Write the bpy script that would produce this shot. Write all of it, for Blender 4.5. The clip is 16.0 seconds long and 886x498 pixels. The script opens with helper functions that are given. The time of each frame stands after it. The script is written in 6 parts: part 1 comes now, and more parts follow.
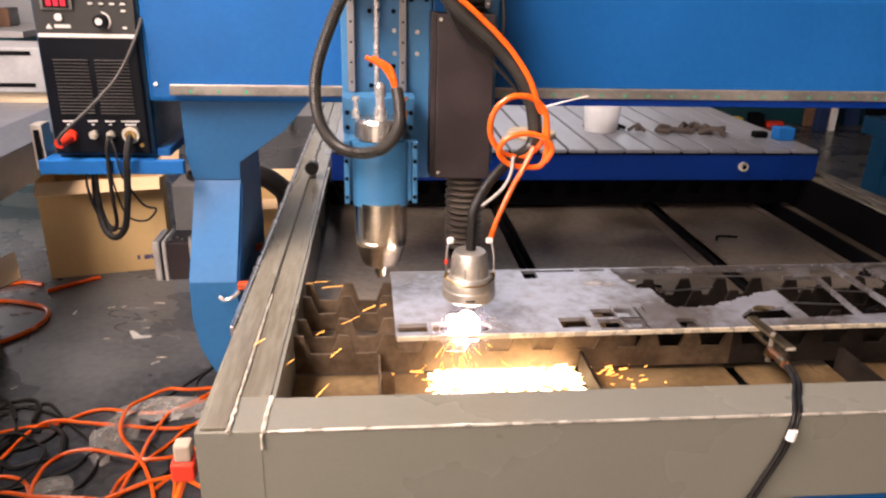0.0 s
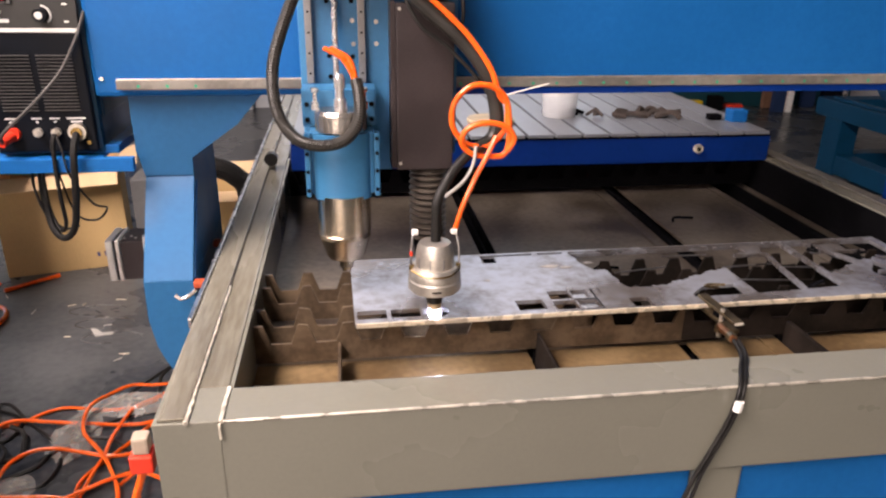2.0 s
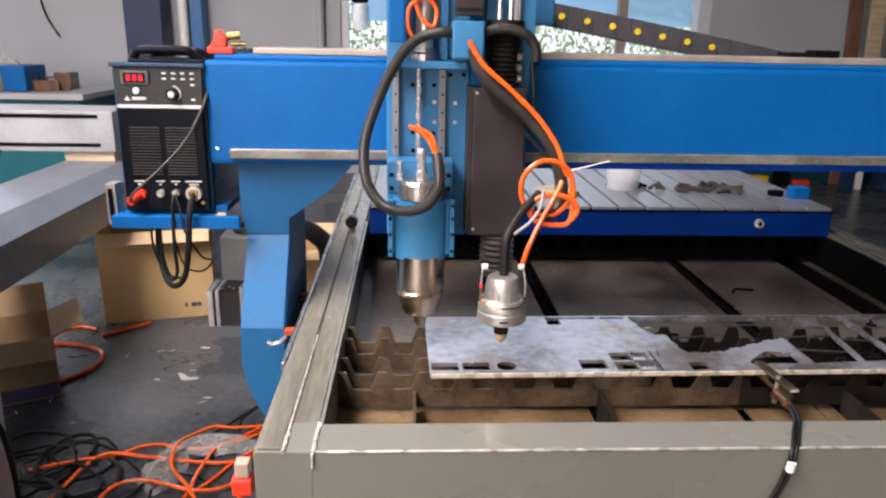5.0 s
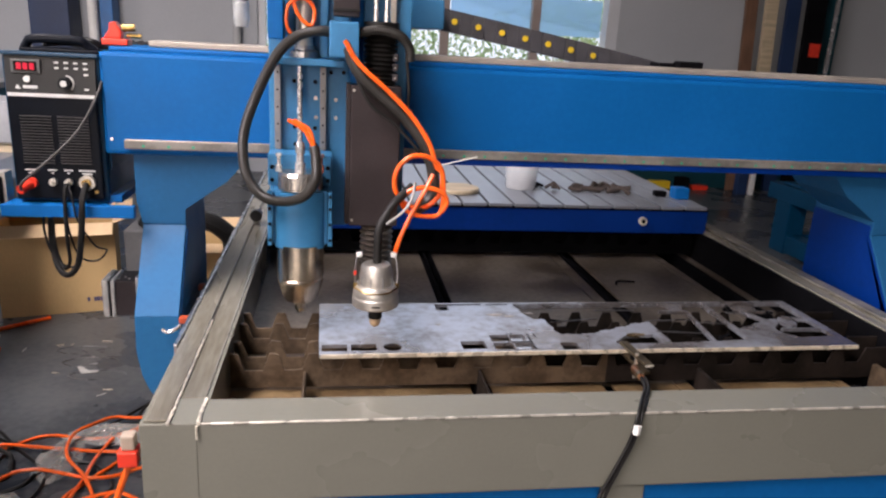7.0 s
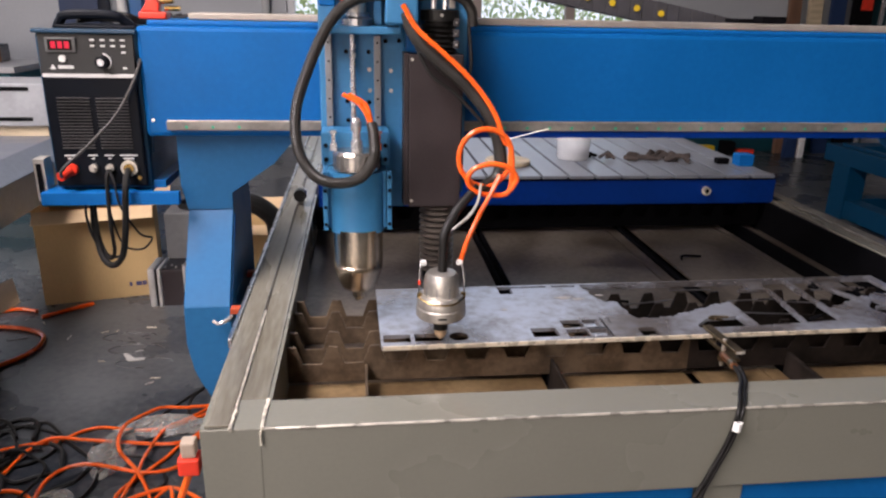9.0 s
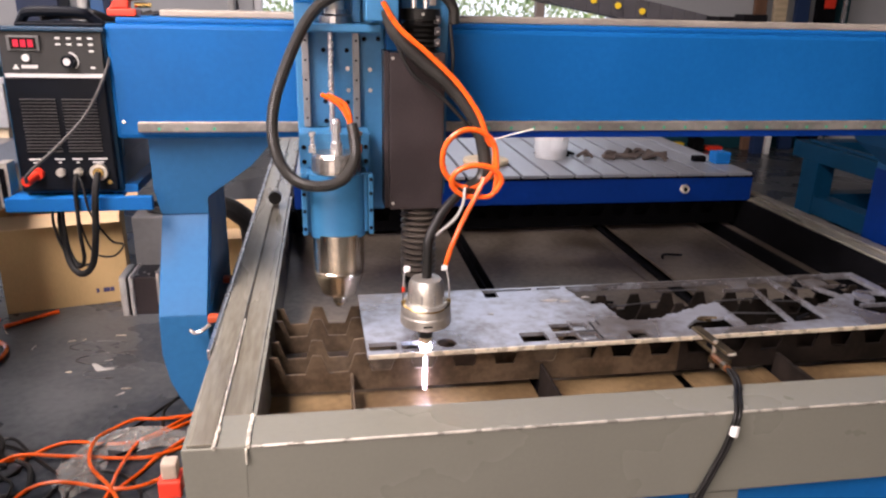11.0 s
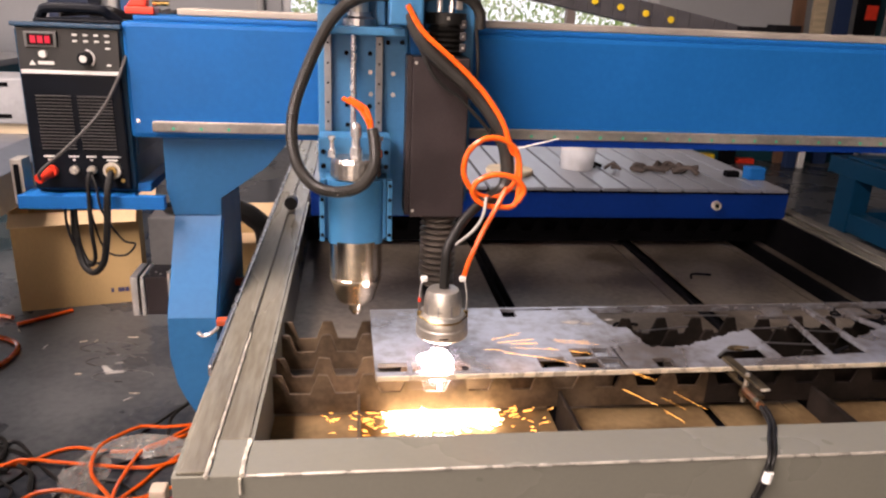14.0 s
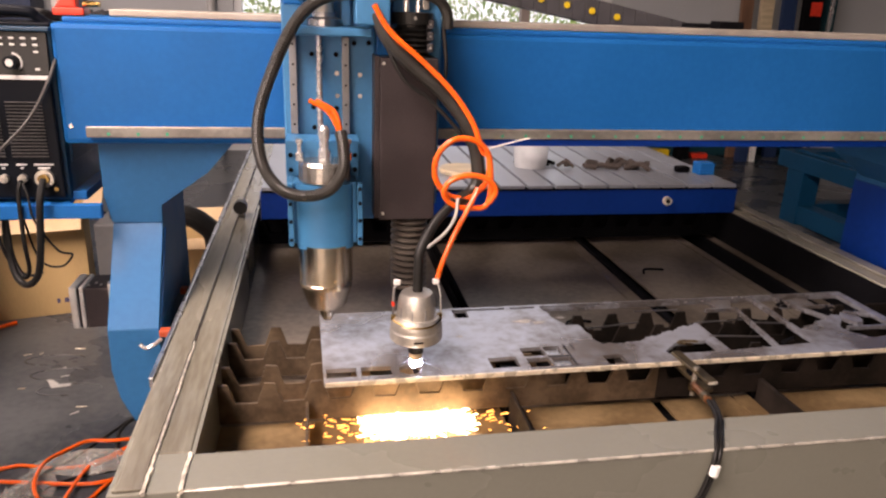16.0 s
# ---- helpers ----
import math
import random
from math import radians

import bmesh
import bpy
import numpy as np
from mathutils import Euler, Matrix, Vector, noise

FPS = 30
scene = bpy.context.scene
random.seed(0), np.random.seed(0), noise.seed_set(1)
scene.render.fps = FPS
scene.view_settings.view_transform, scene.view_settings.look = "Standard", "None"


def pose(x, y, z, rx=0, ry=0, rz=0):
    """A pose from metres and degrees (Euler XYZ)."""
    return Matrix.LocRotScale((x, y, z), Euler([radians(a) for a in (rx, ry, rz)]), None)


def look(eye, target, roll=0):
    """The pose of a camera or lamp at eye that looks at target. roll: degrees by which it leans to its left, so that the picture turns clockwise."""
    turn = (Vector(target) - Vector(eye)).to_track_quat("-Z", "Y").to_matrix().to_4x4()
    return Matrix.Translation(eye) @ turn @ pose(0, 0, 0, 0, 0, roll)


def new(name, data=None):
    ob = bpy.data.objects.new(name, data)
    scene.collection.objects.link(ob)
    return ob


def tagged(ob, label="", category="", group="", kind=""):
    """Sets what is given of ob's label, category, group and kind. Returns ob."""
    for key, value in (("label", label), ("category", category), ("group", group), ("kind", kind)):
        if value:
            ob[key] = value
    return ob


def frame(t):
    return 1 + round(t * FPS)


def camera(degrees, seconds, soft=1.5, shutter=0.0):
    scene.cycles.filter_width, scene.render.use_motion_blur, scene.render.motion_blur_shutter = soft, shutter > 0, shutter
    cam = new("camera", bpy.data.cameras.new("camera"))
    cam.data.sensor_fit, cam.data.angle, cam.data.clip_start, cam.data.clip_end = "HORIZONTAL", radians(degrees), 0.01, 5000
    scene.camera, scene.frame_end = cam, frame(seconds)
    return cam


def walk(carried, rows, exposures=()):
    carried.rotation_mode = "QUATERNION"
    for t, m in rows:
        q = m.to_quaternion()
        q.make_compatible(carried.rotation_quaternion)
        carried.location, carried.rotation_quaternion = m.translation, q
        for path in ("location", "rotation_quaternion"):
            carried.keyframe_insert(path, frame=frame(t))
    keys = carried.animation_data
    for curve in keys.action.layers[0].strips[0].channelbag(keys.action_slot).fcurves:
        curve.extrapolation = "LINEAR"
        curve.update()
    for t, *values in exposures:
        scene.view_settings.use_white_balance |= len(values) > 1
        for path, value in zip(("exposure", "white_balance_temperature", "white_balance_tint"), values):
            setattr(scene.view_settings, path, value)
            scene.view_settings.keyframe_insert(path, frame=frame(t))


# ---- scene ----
cam = camera(63.53, 16.0, soft=2.3)
PATH = [
    (0, (0.3055, -0.8159, 1.0797), (0.4850, 1.0435, 0.3654), 1.42),
    (0.5, (0.3021, -0.8214, 1.0802), (0.4572, 1.0393, 0.3636), 0.80),
    (1, (0.3002, -0.8288, 1.0794), (0.4653, 1.0239, 0.3443), 0.75),
    (1.5, (0.3149, -0.8336, 1.0807), (0.5418, 1.0110, 0.3419), 0.64),
    (2, (0.3289, -0.8329, 1.0806), (0.5886, 1.0065, 0.3395), 0.80),
    (2.5, (0.3288, -0.8371, 1.0840), (0.5743, 1.0124, 0.3634), 1.00),
    (3, (0.3234, -0.8447, 1.0872), (0.5790, 1.0144, 0.3954), 1.19),
    (3.5, (0.3126, -0.8558, 1.0935), (0.5628, 1.0152, 0.4328), 1.37),
    (4, (0.2903, -0.8764, 1.1128), (0.4990, 1.0340, 0.5587), 1.03),
    (6.5, (0.3014, -1.0502, 1.1102), (0.3141, 0.8586, 0.5131), 1.87),
    (7, (0.3595, -1.0548, 1.1105), (0.6634, 0.8431, 0.5575), 3.20),
    (7.5, (0.3788, -1.0494, 1.1037), (0.7093, 0.8399, 0.5368), 2.80),
    (8, (0.3662, -1.0204, 1.1054), (0.6074, 0.8738, 0.5106), 1.73),
    (8.5, (0.3306, -0.9710, 1.1022), (0.5462, 0.9234, 0.4984), 1.15),
    (9, (0.3010, -0.9342, 1.0983), (0.5258, 0.9489, 0.4632), 1.24),
    (9.5, (0.2874, -0.9205, 1.0979), (0.5045, 0.9599, 0.4523), 1.39),
    (10, (0.2878, -0.9122, 1.0971), (0.5571, 0.9605, 0.4487), 1.85),
    (12.5, (0.2427, -0.8607, 1.0973), (0.5655, 1.0127, 0.4759), 1.14),
    (13, (0.2417, -0.8538, 1.0962), (0.5305, 1.0140, 0.4419), 0.66),
    (13.5, (0.2734, -0.8352, 1.1000), (0.5159, 1.0438, 0.4595), 2.21),
    (14, (0.2968, -0.8177, 1.0992), (0.5434, 1.0632, 0.4657), 2.47),
    (14.5, (0.3127, -0.8087, 1.0991), (0.6132, 1.0631, 0.4619), 2.26),
    (15, (0.3208, -0.8060, 1.0987), (0.6634, 1.0597, 0.4649), 2.29),
    (15.5, (0.3228, -0.8032, 1.0961), (0.6836, 1.0580, 0.4591), 2.40),
    (16, (0.3284, -0.8062, 1.0985), (0.6741, 1.0600, 0.4678), 2.05),
]
EXPOSURES = [(0, 0.36, 7500, 30), (2.5, 0.33, 7000, 26), (3.5, 0.32, 6700, 24), (4.2, 0.32, 6500, 22), (6.5, 0.05, 6450, 23), (9, -0.06, 6450, 24), (9.5, -0.04, 6500, 24), (10, 0.20, 6550, 25), (12.5, 0.27, 7100, 30), (14, 0.17, 7300, 30), (16, 0.16, 7550, 31)]
walk(cam, [(t, look(e, g, r)) for t, e, g, r in PATH], EXPOSURES)

# ---- world and light ----
W = bpy.data.worlds.new("world")
scene.world = W
W.use_nodes = True
_nt = W.node_tree
_sky = _nt.nodes.new("ShaderNodeTexSky")
_sky.sky_type, _sky.sun_disc = "NISHITA", False
_sky.sun_elevation, _sky.sun_rotation = radians(14), radians(106)
_nt.links.new(_sky.outputs[0], _nt.nodes["Background"].inputs[0])
_nt.nodes["Background"].inputs[1].default_value = 0.12


def area_lamp(name, eye, target, sx, sy, power, color):
    d = bpy.data.lights.new(name, "AREA")
    d.shape, d.size, d.size_y, d.energy, d.color = "RECTANGLE", sx, sy, power, color
    ob = new(name, d)
    ob.matrix_world = look(eye, target)
    return ob


sun = new("sun", bpy.data.lights.new("sun", "SUN"))
sun.data.energy, sun.data.angle, sun.data.color = 3.5, radians(0.5), (1.0, 0.93, 0.82)
sun.matrix_world = look((7.27, -2.1, 1.8), (0, 0, 0))

# daylight in the hall's openings; all but the far windows are added, unseen
area_lamp("gate_light", (-2.2, -5.95, 1.65), (-0.8, 0, 0.6), 3.5, 2.9, 165, (1.0, 0.88, 0.72))
area_lamp("side_light", (-6.75, -2.2, 2.25), (-0.4, 1.0, 0.3), 3.9, 1.8, 120, (1.0, 0.94, 0.86))
area_lamp("skylight", (-1.5, -1.1, 3.50), (-1.5, -1.1, 0), 1.4, 3.6, 435, (1.0, 0.96, 0.90))
area_lamp("window_light", (1.2, 4.95, 2.1), (1.0, 0, 0.9), 2.8, 2.3, 3, (0.82, 0.92, 1.0))
area_lamp("window_light_left", (-4.6, 4.95, 2.0), (-3.0, 0, 0.5), 2.8, 2.0, 40, (0.82, 0.92, 1.0))


# ---- materials ----
def mat(name, color, rough=0.5, metal=0.0, var=0.15, scale=6.0, fine=60.0, bump=0.02, spec=0.5, dark=None, coat=0.0, alpha=1.0, trans=0.0, emit=None, power=0.0, obj_random=0.0, stretch=None, patch=0.0):
    m = bpy.data.materials.new(name)
    m.use_nodes = True
    nt = m.node_tree
    N, L = nt.nodes, nt.links
    b = N["Principled BSDF"]
    b.inputs["Metallic"].default_value = metal
    b.inputs["IOR"].default_value = 1.45
    b.inputs["Specular IOR Level"].default_value = spec
    b.inputs["Coat Weight"].default_value = coat
    b.inputs["Coat Roughness"].default_value = 0.12
    b.inputs["Transmission Weight"].default_value = trans
    b.inputs["Alpha"].default_value = alpha
    tc = N.new("ShaderNodeTexCoord")
    mp = N.new("ShaderNodeMapping")
    L.new(tc.outputs["Object"], mp.inputs[0])
    if stretch:
        mp.inputs["Scale"].default_value = stretch
    n1, n2 = N.new("ShaderNodeTexNoise"), N.new("ShaderNodeTexNoise")
    n1.inputs["Scale"].default_value, n2.inputs["Scale"].default_value = scale, fine
    n1.inputs["Detail"].default_value, n2.inputs["Detail"].default_value = 5, 4
    for n in (n1, n2):
        L.new(mp.outputs[0], n.inputs["Vector"])
    mixn = N.new("ShaderNodeMath")
    mixn.operation = "MULTIPLY_ADD"
    L.new(n2.outputs["Fac"], mixn.inputs[0])
    mixn.inputs[1].default_value = 0.35
    L.new(n1.outputs["Fac"], mixn.inputs[2])
    ramp = N.new("ShaderNodeMapRange")
    ramp.interpolation_type = "SMOOTHERSTEP"
    L.new(mixn.outputs[0], ramp.inputs[0])
    ramp.inputs[1].default_value, ramp.inputs[2].default_value = 0.42 + patch, 0.95 - patch
    mix = N.new("ShaderNodeMix")
    mix.data_type = "RGBA"
    L.new(ramp.outputs[0], mix.inputs["Factor"])
    low = dark or tuple(c * (1 - var) for c in color)
    high = tuple(min(1, c * (1 + var)) for c in color)
    mix.inputs["A"].default_value = (*low, 1)
    mix.inputs["B"].default_value = (*high, 1)
    out = mix.outputs["Result"]
    if obj_random:
        oi = N.new("ShaderNodeObjectInfo")
        hs = N.new("ShaderNodeHueSaturation")
        mr = N.new("ShaderNodeMapRange")
        L.new(oi.outputs["Random"], mr.inputs[0])
        mr.inputs[3].default_value, mr.inputs[4].default_value = 1 - obj_random, 1 + obj_random
        L.new(mr.outputs[0], hs.inputs["Value"])
        L.new(out, hs.inputs["Color"])
        out = hs.outputs[0]
    L.new(out, b.inputs["Base Color"])
    rr = N.new("ShaderNodeMapRange")
    rr.interpolation_type = "SMOOTHERSTEP"
    L.new(n1.outputs["Fac"], rr.inputs[0])
    rr.inputs[1].default_value, rr.inputs[2].default_value = 0.3, 0.7
    rr.inputs[3].default_value, rr.inputs[4].default_value = max(0.03, rough * 0.8), min(1, rough * 1.2)
    L.new(rr.outputs[0], b.inputs["Roughness"])
    if bump:
        bp = N.new("ShaderNodeBump")
        bp.inputs["Strength"].default_value = min(1.0, bump * 10)
        bp.inputs["Distance"].default_value = 0.002
        L.new(n2.outputs["Fac"], bp.inputs["Height"])
        L.new(bp.outputs[0], b.inputs["Normal"])
    if emit:
        b.inputs["Emission Color"].default_value = (*emit, 1)
        b.inputs["Emission Strength"].default_value = power
    return m


BLUE = mat("blue_machine_paint", (0.0, 0.108, 0.350), 0.40, var=0.10, scale=2.5, fine=90, bump=0.003, spec=0.18)
BLUE_MID = mat("blue_carriage_paint", (0.035, 0.19, 0.38), 0.38, var=0.12, scale=4, fine=90, bump=0.006, spec=0.45)
LEGBLUE = mat("blue_leg_paint", (0.014, 0.112, 0.265), 0.5, var=0.12, scale=4, fine=90, bump=0.006, spec=0.22)
RAILPAINT = mat("rubbed_olive_paint", (0.205, 0.195, 0.155), 0.26, 0.1, var=0.28, scale=7, fine=120, bump=0.010, spec=0.5, coat=0.2, dark=(0.13, 0.115, 0.085), stretch=(1, 0.12, 1))
# table paint; also put where the gantry's blue is shaded
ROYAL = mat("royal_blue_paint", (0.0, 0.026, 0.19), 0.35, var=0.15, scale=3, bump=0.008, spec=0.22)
TEALBLUE = mat("teal_blue_paint", (0.0, 0.036, 0.085), 0.4, spec=0.2, var=0.15, scale=3, bump=0.008)
GREYPAINT = mat("olive_grey_paint", (0.185, 0.183, 0.150), 0.28, var=0.06, scale=2.0, fine=140, bump=0.006, spec=0.55, coat=0.3)
LIGHTGREY = mat("light_grey_paint", (0.42, 0.43, 0.43), 0.4, var=0.06, scale=2.0, bump=0.004)
WELD = mat("bright_weld", (0.60, 0.56, 0.47), 0.4, 0.15, var=0.4, scale=60, bump=0.08)
STEEL = mat("ground_steel", (0.30, 0.30, 0.31), 0.3, 0.95, var=0.25, scale=9, fine=120, bump=0.012, stretch=(1, 0.2, 1))
RAILSTEEL = mat("rail_steel", (0.30, 0.28, 0.24), 0.36, 0.55, var=0.3, scale=14, fine=120, bump=0.012)
CHROME = mat("polished_rod", (0.74, 0.73, 0.72), 0.24, 0.75, var=0.06, scale=20, bump=0.002)
STAINLESS = mat("turned_stainless", (0.66, 0.57, 0.46), 0.22, 1.0, var=0.12, scale=6, fine=240, bump=0.01, stretch=(0.3, 0.3, 4))
ALU = mat("cast_aluminium", (0.58, 0.55, 0.50), 0.38, 0.8, var=0.14, scale=25, fine=200, bump=0.03)
CASTCAP = mat("bright_cast_cap", (0.62, 0.60, 0.56), 0.38, 0.25, var=0.12, scale=25, bump=0.02)
SLIDE = mat("dull_slide_steel", (0.25, 0.25, 0.255), 0.42, 0.5, var=0.15, scale=20)
BELLOW = mat("dusty_bellows_rubber", (0.075, 0.062, 0.052), 0.5, var=0.3, scale=20, spec=0.4)
BRASS = mat("brass", (0.42, 0.28, 0.10), 0.3, 1.0, var=0.2, scale=30, bump=0.01)
PLATE = mat("cut_steel_plate", (0.43, 0.46, 0.52), 0.30, 0.7, var=0.2, scale=5.5, fine=55, bump=0.012, dark=(0.21, 0.185, 0.175), patch=0.06)
CUTEDGE = mat("bright_cut_edge", (0.74, 0.66, 0.52), 0.3, 0.35, var=0.2, scale=40, bump=0.02)
SLAT = mat("rusty_dark_slat", (0.125, 0.088, 0.056), 0.5, 0.3, var=0.4, scale=10, fine=80, bump=0.03, dark=(0.066, 0.046, 0.030))
DARKSLAT = mat("near_black_slat", (0.016, 0.012, 0.010), 0.6, 0.1, spec=0.12, var=0.5, scale=9, fine=80, bump=0.03, dark=(0.008, 0.007, 0.006))
OCHRETRAY = mat("rust_dusted_tray_sheet", (0.21, 0.142, 0.070), 0.5, 0.25, var=0.25, scale=7, fine=70, bump=0.03, dark=(0.12, 0.075, 0.036))
TRAY = mat("dusty_tray_sheet", (0.22, 0.187, 0.153), 0.42, 0.55, var=0.2, scale=5, fine=60, bump=0.02, dark=(0.115, 0.09, 0.066))
OLDBRASS = mat("dull_old_brass", (0.20, 0.155, 0.095), 0.35, 0.9, var=0.35, scale=40, bump=0.03)
COPPER = mat("scorched_copper", (0.40, 0.17, 0.08), 0.35, 0.9, var=0.35, scale=40, bump=0.02)
BARSTEEL = mat("bright_rail_steel", (0.50, 0.51, 0.53), 0.25, 0.9, var=0.2, scale=12, fine=120, bump=0.008)
# black parts; also tray walls and rear slat with shade in their colour
DARKSTEEL = mat("black_steel_and_shade", (0.005, 0.005, 0.006), 0.7, 0.0, spec=0.03, var=0.3, scale=8, bump=0.02)
BLACKBOX = mat("black_powder_coat", (0.036, 0.028, 0.029), 0.45, spec=0.25, var=0.2, scale=10, fine=300, bump=0.03)
CHAINGREY = mat("grey_plastic_chain", (0.060, 0.058, 0.062), 0.5, spec=0.3, var=0.12, scale=25)
RUBBER = mat("black_rubber", (0.012, 0.0115, 0.011), 0.45, spec=0.3, var=0.2, scale=20, bump=0.02)
CONDUIT = mat("ribbed_conduit_plastic", (0.030, 0.028, 0.025), 0.36, spec=0.35, var=0.2, scale=20, bump=0.01)
WIPER = mat("dull_orange_rubber", (0.45, 0.07, 0.02), 0.6, var=0.2)
ORANGE = mat("orange_hose", (0.92, 0.13, 0.012), 0.28, var=0.10, scale=12, bump=0.004, coat=0.3)
REDPL = mat("red_plastic", (0.72, 0.045, 0.02), 0.35, var=0.1, scale=20, bump=0.01)
WHITEPL = mat("white_plastic", (0.75, 0.75, 0.72), 0.4, var=0.06, scale=20, bump=0.01)
CLEARPL = mat("cloudy_clear_plastic", (0.82, 0.84, 0.85), 0.25, var=0.05, scale=10, bump=0.02, alpha=0.45)
FILM = mat("crinkled_film", (0.62, 0.60, 0.55), 0.14, var=0.15, scale=20, fine=70, bump=0.1, alpha=0.36)
CARD = mat("brown_cardboard", (0.46, 0.31, 0.14), 0.75, var=0.10, scale=5, fine=160, bump=0.012, stretch=(1, 1, 0.3))
CARDIN = mat("inner_cardboard", (0.60, 0.43, 0.25), 0.8, var=0.10, scale=5, fine=160, bump=0.012)
WOODPALE = mat("pale_wood", (0.52, 0.42, 0.28), 0.6, var=0.2, scale=4, bump=0.02, stretch=(1, 8, 8))
WOODBROWN = mat("brown_wood", (0.17, 0.09, 0.055), 0.6, var=0.25, scale=4, bump=0.02, stretch=(8, 8, 1))
FLOOR = mat("worn_epoxy_floor", (0.074, 0.078, 0.079), 0.28, spec=0.35, var=0.4, scale=2.3, fine=45, bump=0.015, dark=(0.026, 0.031, 0.040))
WALL = mat("grey_white_wall", (0.41, 0.43, 0.45), 0.85, var=0.05, scale=1.5, fine=50, bump=0.01)
CEIL = mat("ceiling_sheet", (0.13, 0.135, 0.14), 0.7, var=0.05, scale=1.5)
DARKWALL = mat("unseen_wall_dark_blue", (0.03, 0.042, 0.065), 0.6, var=0.15, scale=1.2, fine=30)
NAVYCOL = mat("dark_blue_column_paint", (0.012, 0.03, 0.085), 0.45, var=0.15, scale=3)
TEAL = mat("teal_cabinet_paint", (0.004, 0.045, 0.06), 0.45, var=0.12, scale=3)
PSBLACK = mat("power_source_black", (0.003, 0.0045, 0.008), 0.42, spec=0.14, var=0.2, scale=12, bump=0.01)
PSPANEL = mat("control_panel_grey", (0.024, 0.024, 0.024), 0.4, spec=0.25, var=0.1, scale=12, bump=0.01)
PSBLUE = mat("dark_teal_casing", (0.004, 0.04, 0.085), 0.35, var=0.12, scale=8, bump=0.006)
INK = mat("white_ink", (0.62, 0.62, 0.60), 0.5, var=0.05)
INKBLUE = mat("blue_ink", (0.06, 0.055, 0.12), 0.6, var=0.1)
GREENMARK = mat("green_marker", (0.01, 0.36, 0.2), 0.5, var=0.1)
YELLOW = mat("yellow_plastic", (0.72, 0.50, 0.02), 0.4, var=0.1)
LED = mat("red_led_display", (0.2, 0.0, 0.01), 0.3, emit=(1.0, 0.02, 0.06), power=0.55)
LEDGLASS = mat("display_glass", (0.01, 0.004, 0.004), 0.1)
CERAMIC = mat("scorched_ceramic_nozzle", (0.62, 0.45, 0.28), 0.5, var=0.2, scale=60, bump=0.03)
GLASS = mat("bowl_plastic", (0.5, 0.52, 0.52), 0.12, alpha=0.6)
MULLION = mat("brown_grey_mullion", (0.33, 0.27, 0.24), 0.5, var=0.08)
PVC = mat("white_window_frame", (0.62, 0.64, 0.66), 0.45, var=0.05)
PAPER = mat("scrap_paper", (0.46, 0.45, 0.42), 0.7)


def arc_mat(name, color, power):
    m = bpy.data.materials.new(name)
    m.use_nodes = True
    nt = m.node_tree
    nt.nodes.remove(nt.nodes["Principled BSDF"])
    e = nt.nodes.new("ShaderNodeEmission")
    e.inputs[0].default_value, e.inputs[1].default_value = (*color, 1), power
    nt.links.new(e.outputs[0], nt.nodes["Material Output"].inputs[0])
    return m


ARC = arc_mat("plasma_arc", (0.55, 0.74, 1.0), 120.0)
ARCBLUE = arc_mat("violet_plasma_edge", (0.80, 0.74, 1.0), 40.0)
ARCHOT = arc_mat("white_hot_plasma", (1.0, 0.94, 0.90), 45.0)
SPARK = arc_mat("hot_spark", (1.0, 0.46, 0.10), 6.0)
SPARKHOT = arc_mat("white_hot_spatter", (1.0, 0.76, 0.40), 16.0)


# ---- building helpers ----
def part(name, bm, material, parent=None, label=""):
    me = bpy.data.meshes.new(name)
    bmesh.ops.recalc_face_normals(bm, faces=bm.faces)
    bm.to_mesh(me)
    bm.free()
    me.materials.append(material)
    ob = new(name, me)
    if parent:
        ob.parent = parent
    if label:
        ob["label"] = label
    return ob


def smooth(ob, angle=40):
    ob.data.shade_smooth()
    ob.data.set_sharp_from_angle(angle=radians(angle))
    return ob


def thing(name, label, category, group="", at=(0, 0, 0)):
    ob = new(name)
    ob.location = at
    ob.empty_display_size = 0.05
    return tagged(ob, label, category, group)


def add_box(bm, x0, x1, y0, y1, z0, z1, bev=0.0, m=None):
    r = bmesh.ops.create_cube(bm, size=1)
    vs = r["verts"]
    for v in vs:
        v.co = Vector((x0 + (v.co.x + 0.5) * (x1 - x0), y0 + (v.co.y + 0.5) * (y1 - y0), z0 + (v.co.z + 0.5) * (z1 - z0)))
    if bev:
        es = {e for v in vs for e in v.link_edges}
        r = bmesh.ops.bevel(bm, geom=list(es), offset=bev, segments=2, affect="EDGES", profile=0.6)
        vs = list({v for f in r["faces"] for v in f.verts} | {v for v in vs if v.is_valid})
    if m:
        done = set()
        for v in vs:
            if v.is_valid and v not in done:
                done.add(v)
                v.co = m @ v.co
    return vs


def box(x0, x1, y0, y1, z0, z1, bev=0.002, m=None):
    bm = bmesh.new()
    add_box(bm, x0, x1, y0, y1, z0, z1, bev)
    if m:
        bm.transform(m)
    return bm


def lathe(profile, x, y, n=28, axis="Z", bm=None):
    """A turned body round an upright axis at x, y; profile rows of radius, z."""
    bm = bm or bmesh.new()
    rings = []
    for r, z in profile:
        rings.append([bm.verts.new((x + r * math.cos(2 * math.pi * i / n), y + r * math.sin(2 * math.pi * i / n), z)) for i in range(n)])
    for a, b in zip(rings, rings[1:]):
        for i in range(n):
            bm.faces.new((a[i], a[(i + 1) % n], b[(i + 1) % n], b[i]))
    bm.faces.new(rings[0])
    bm.faces.new(rings[-1])
    return bm


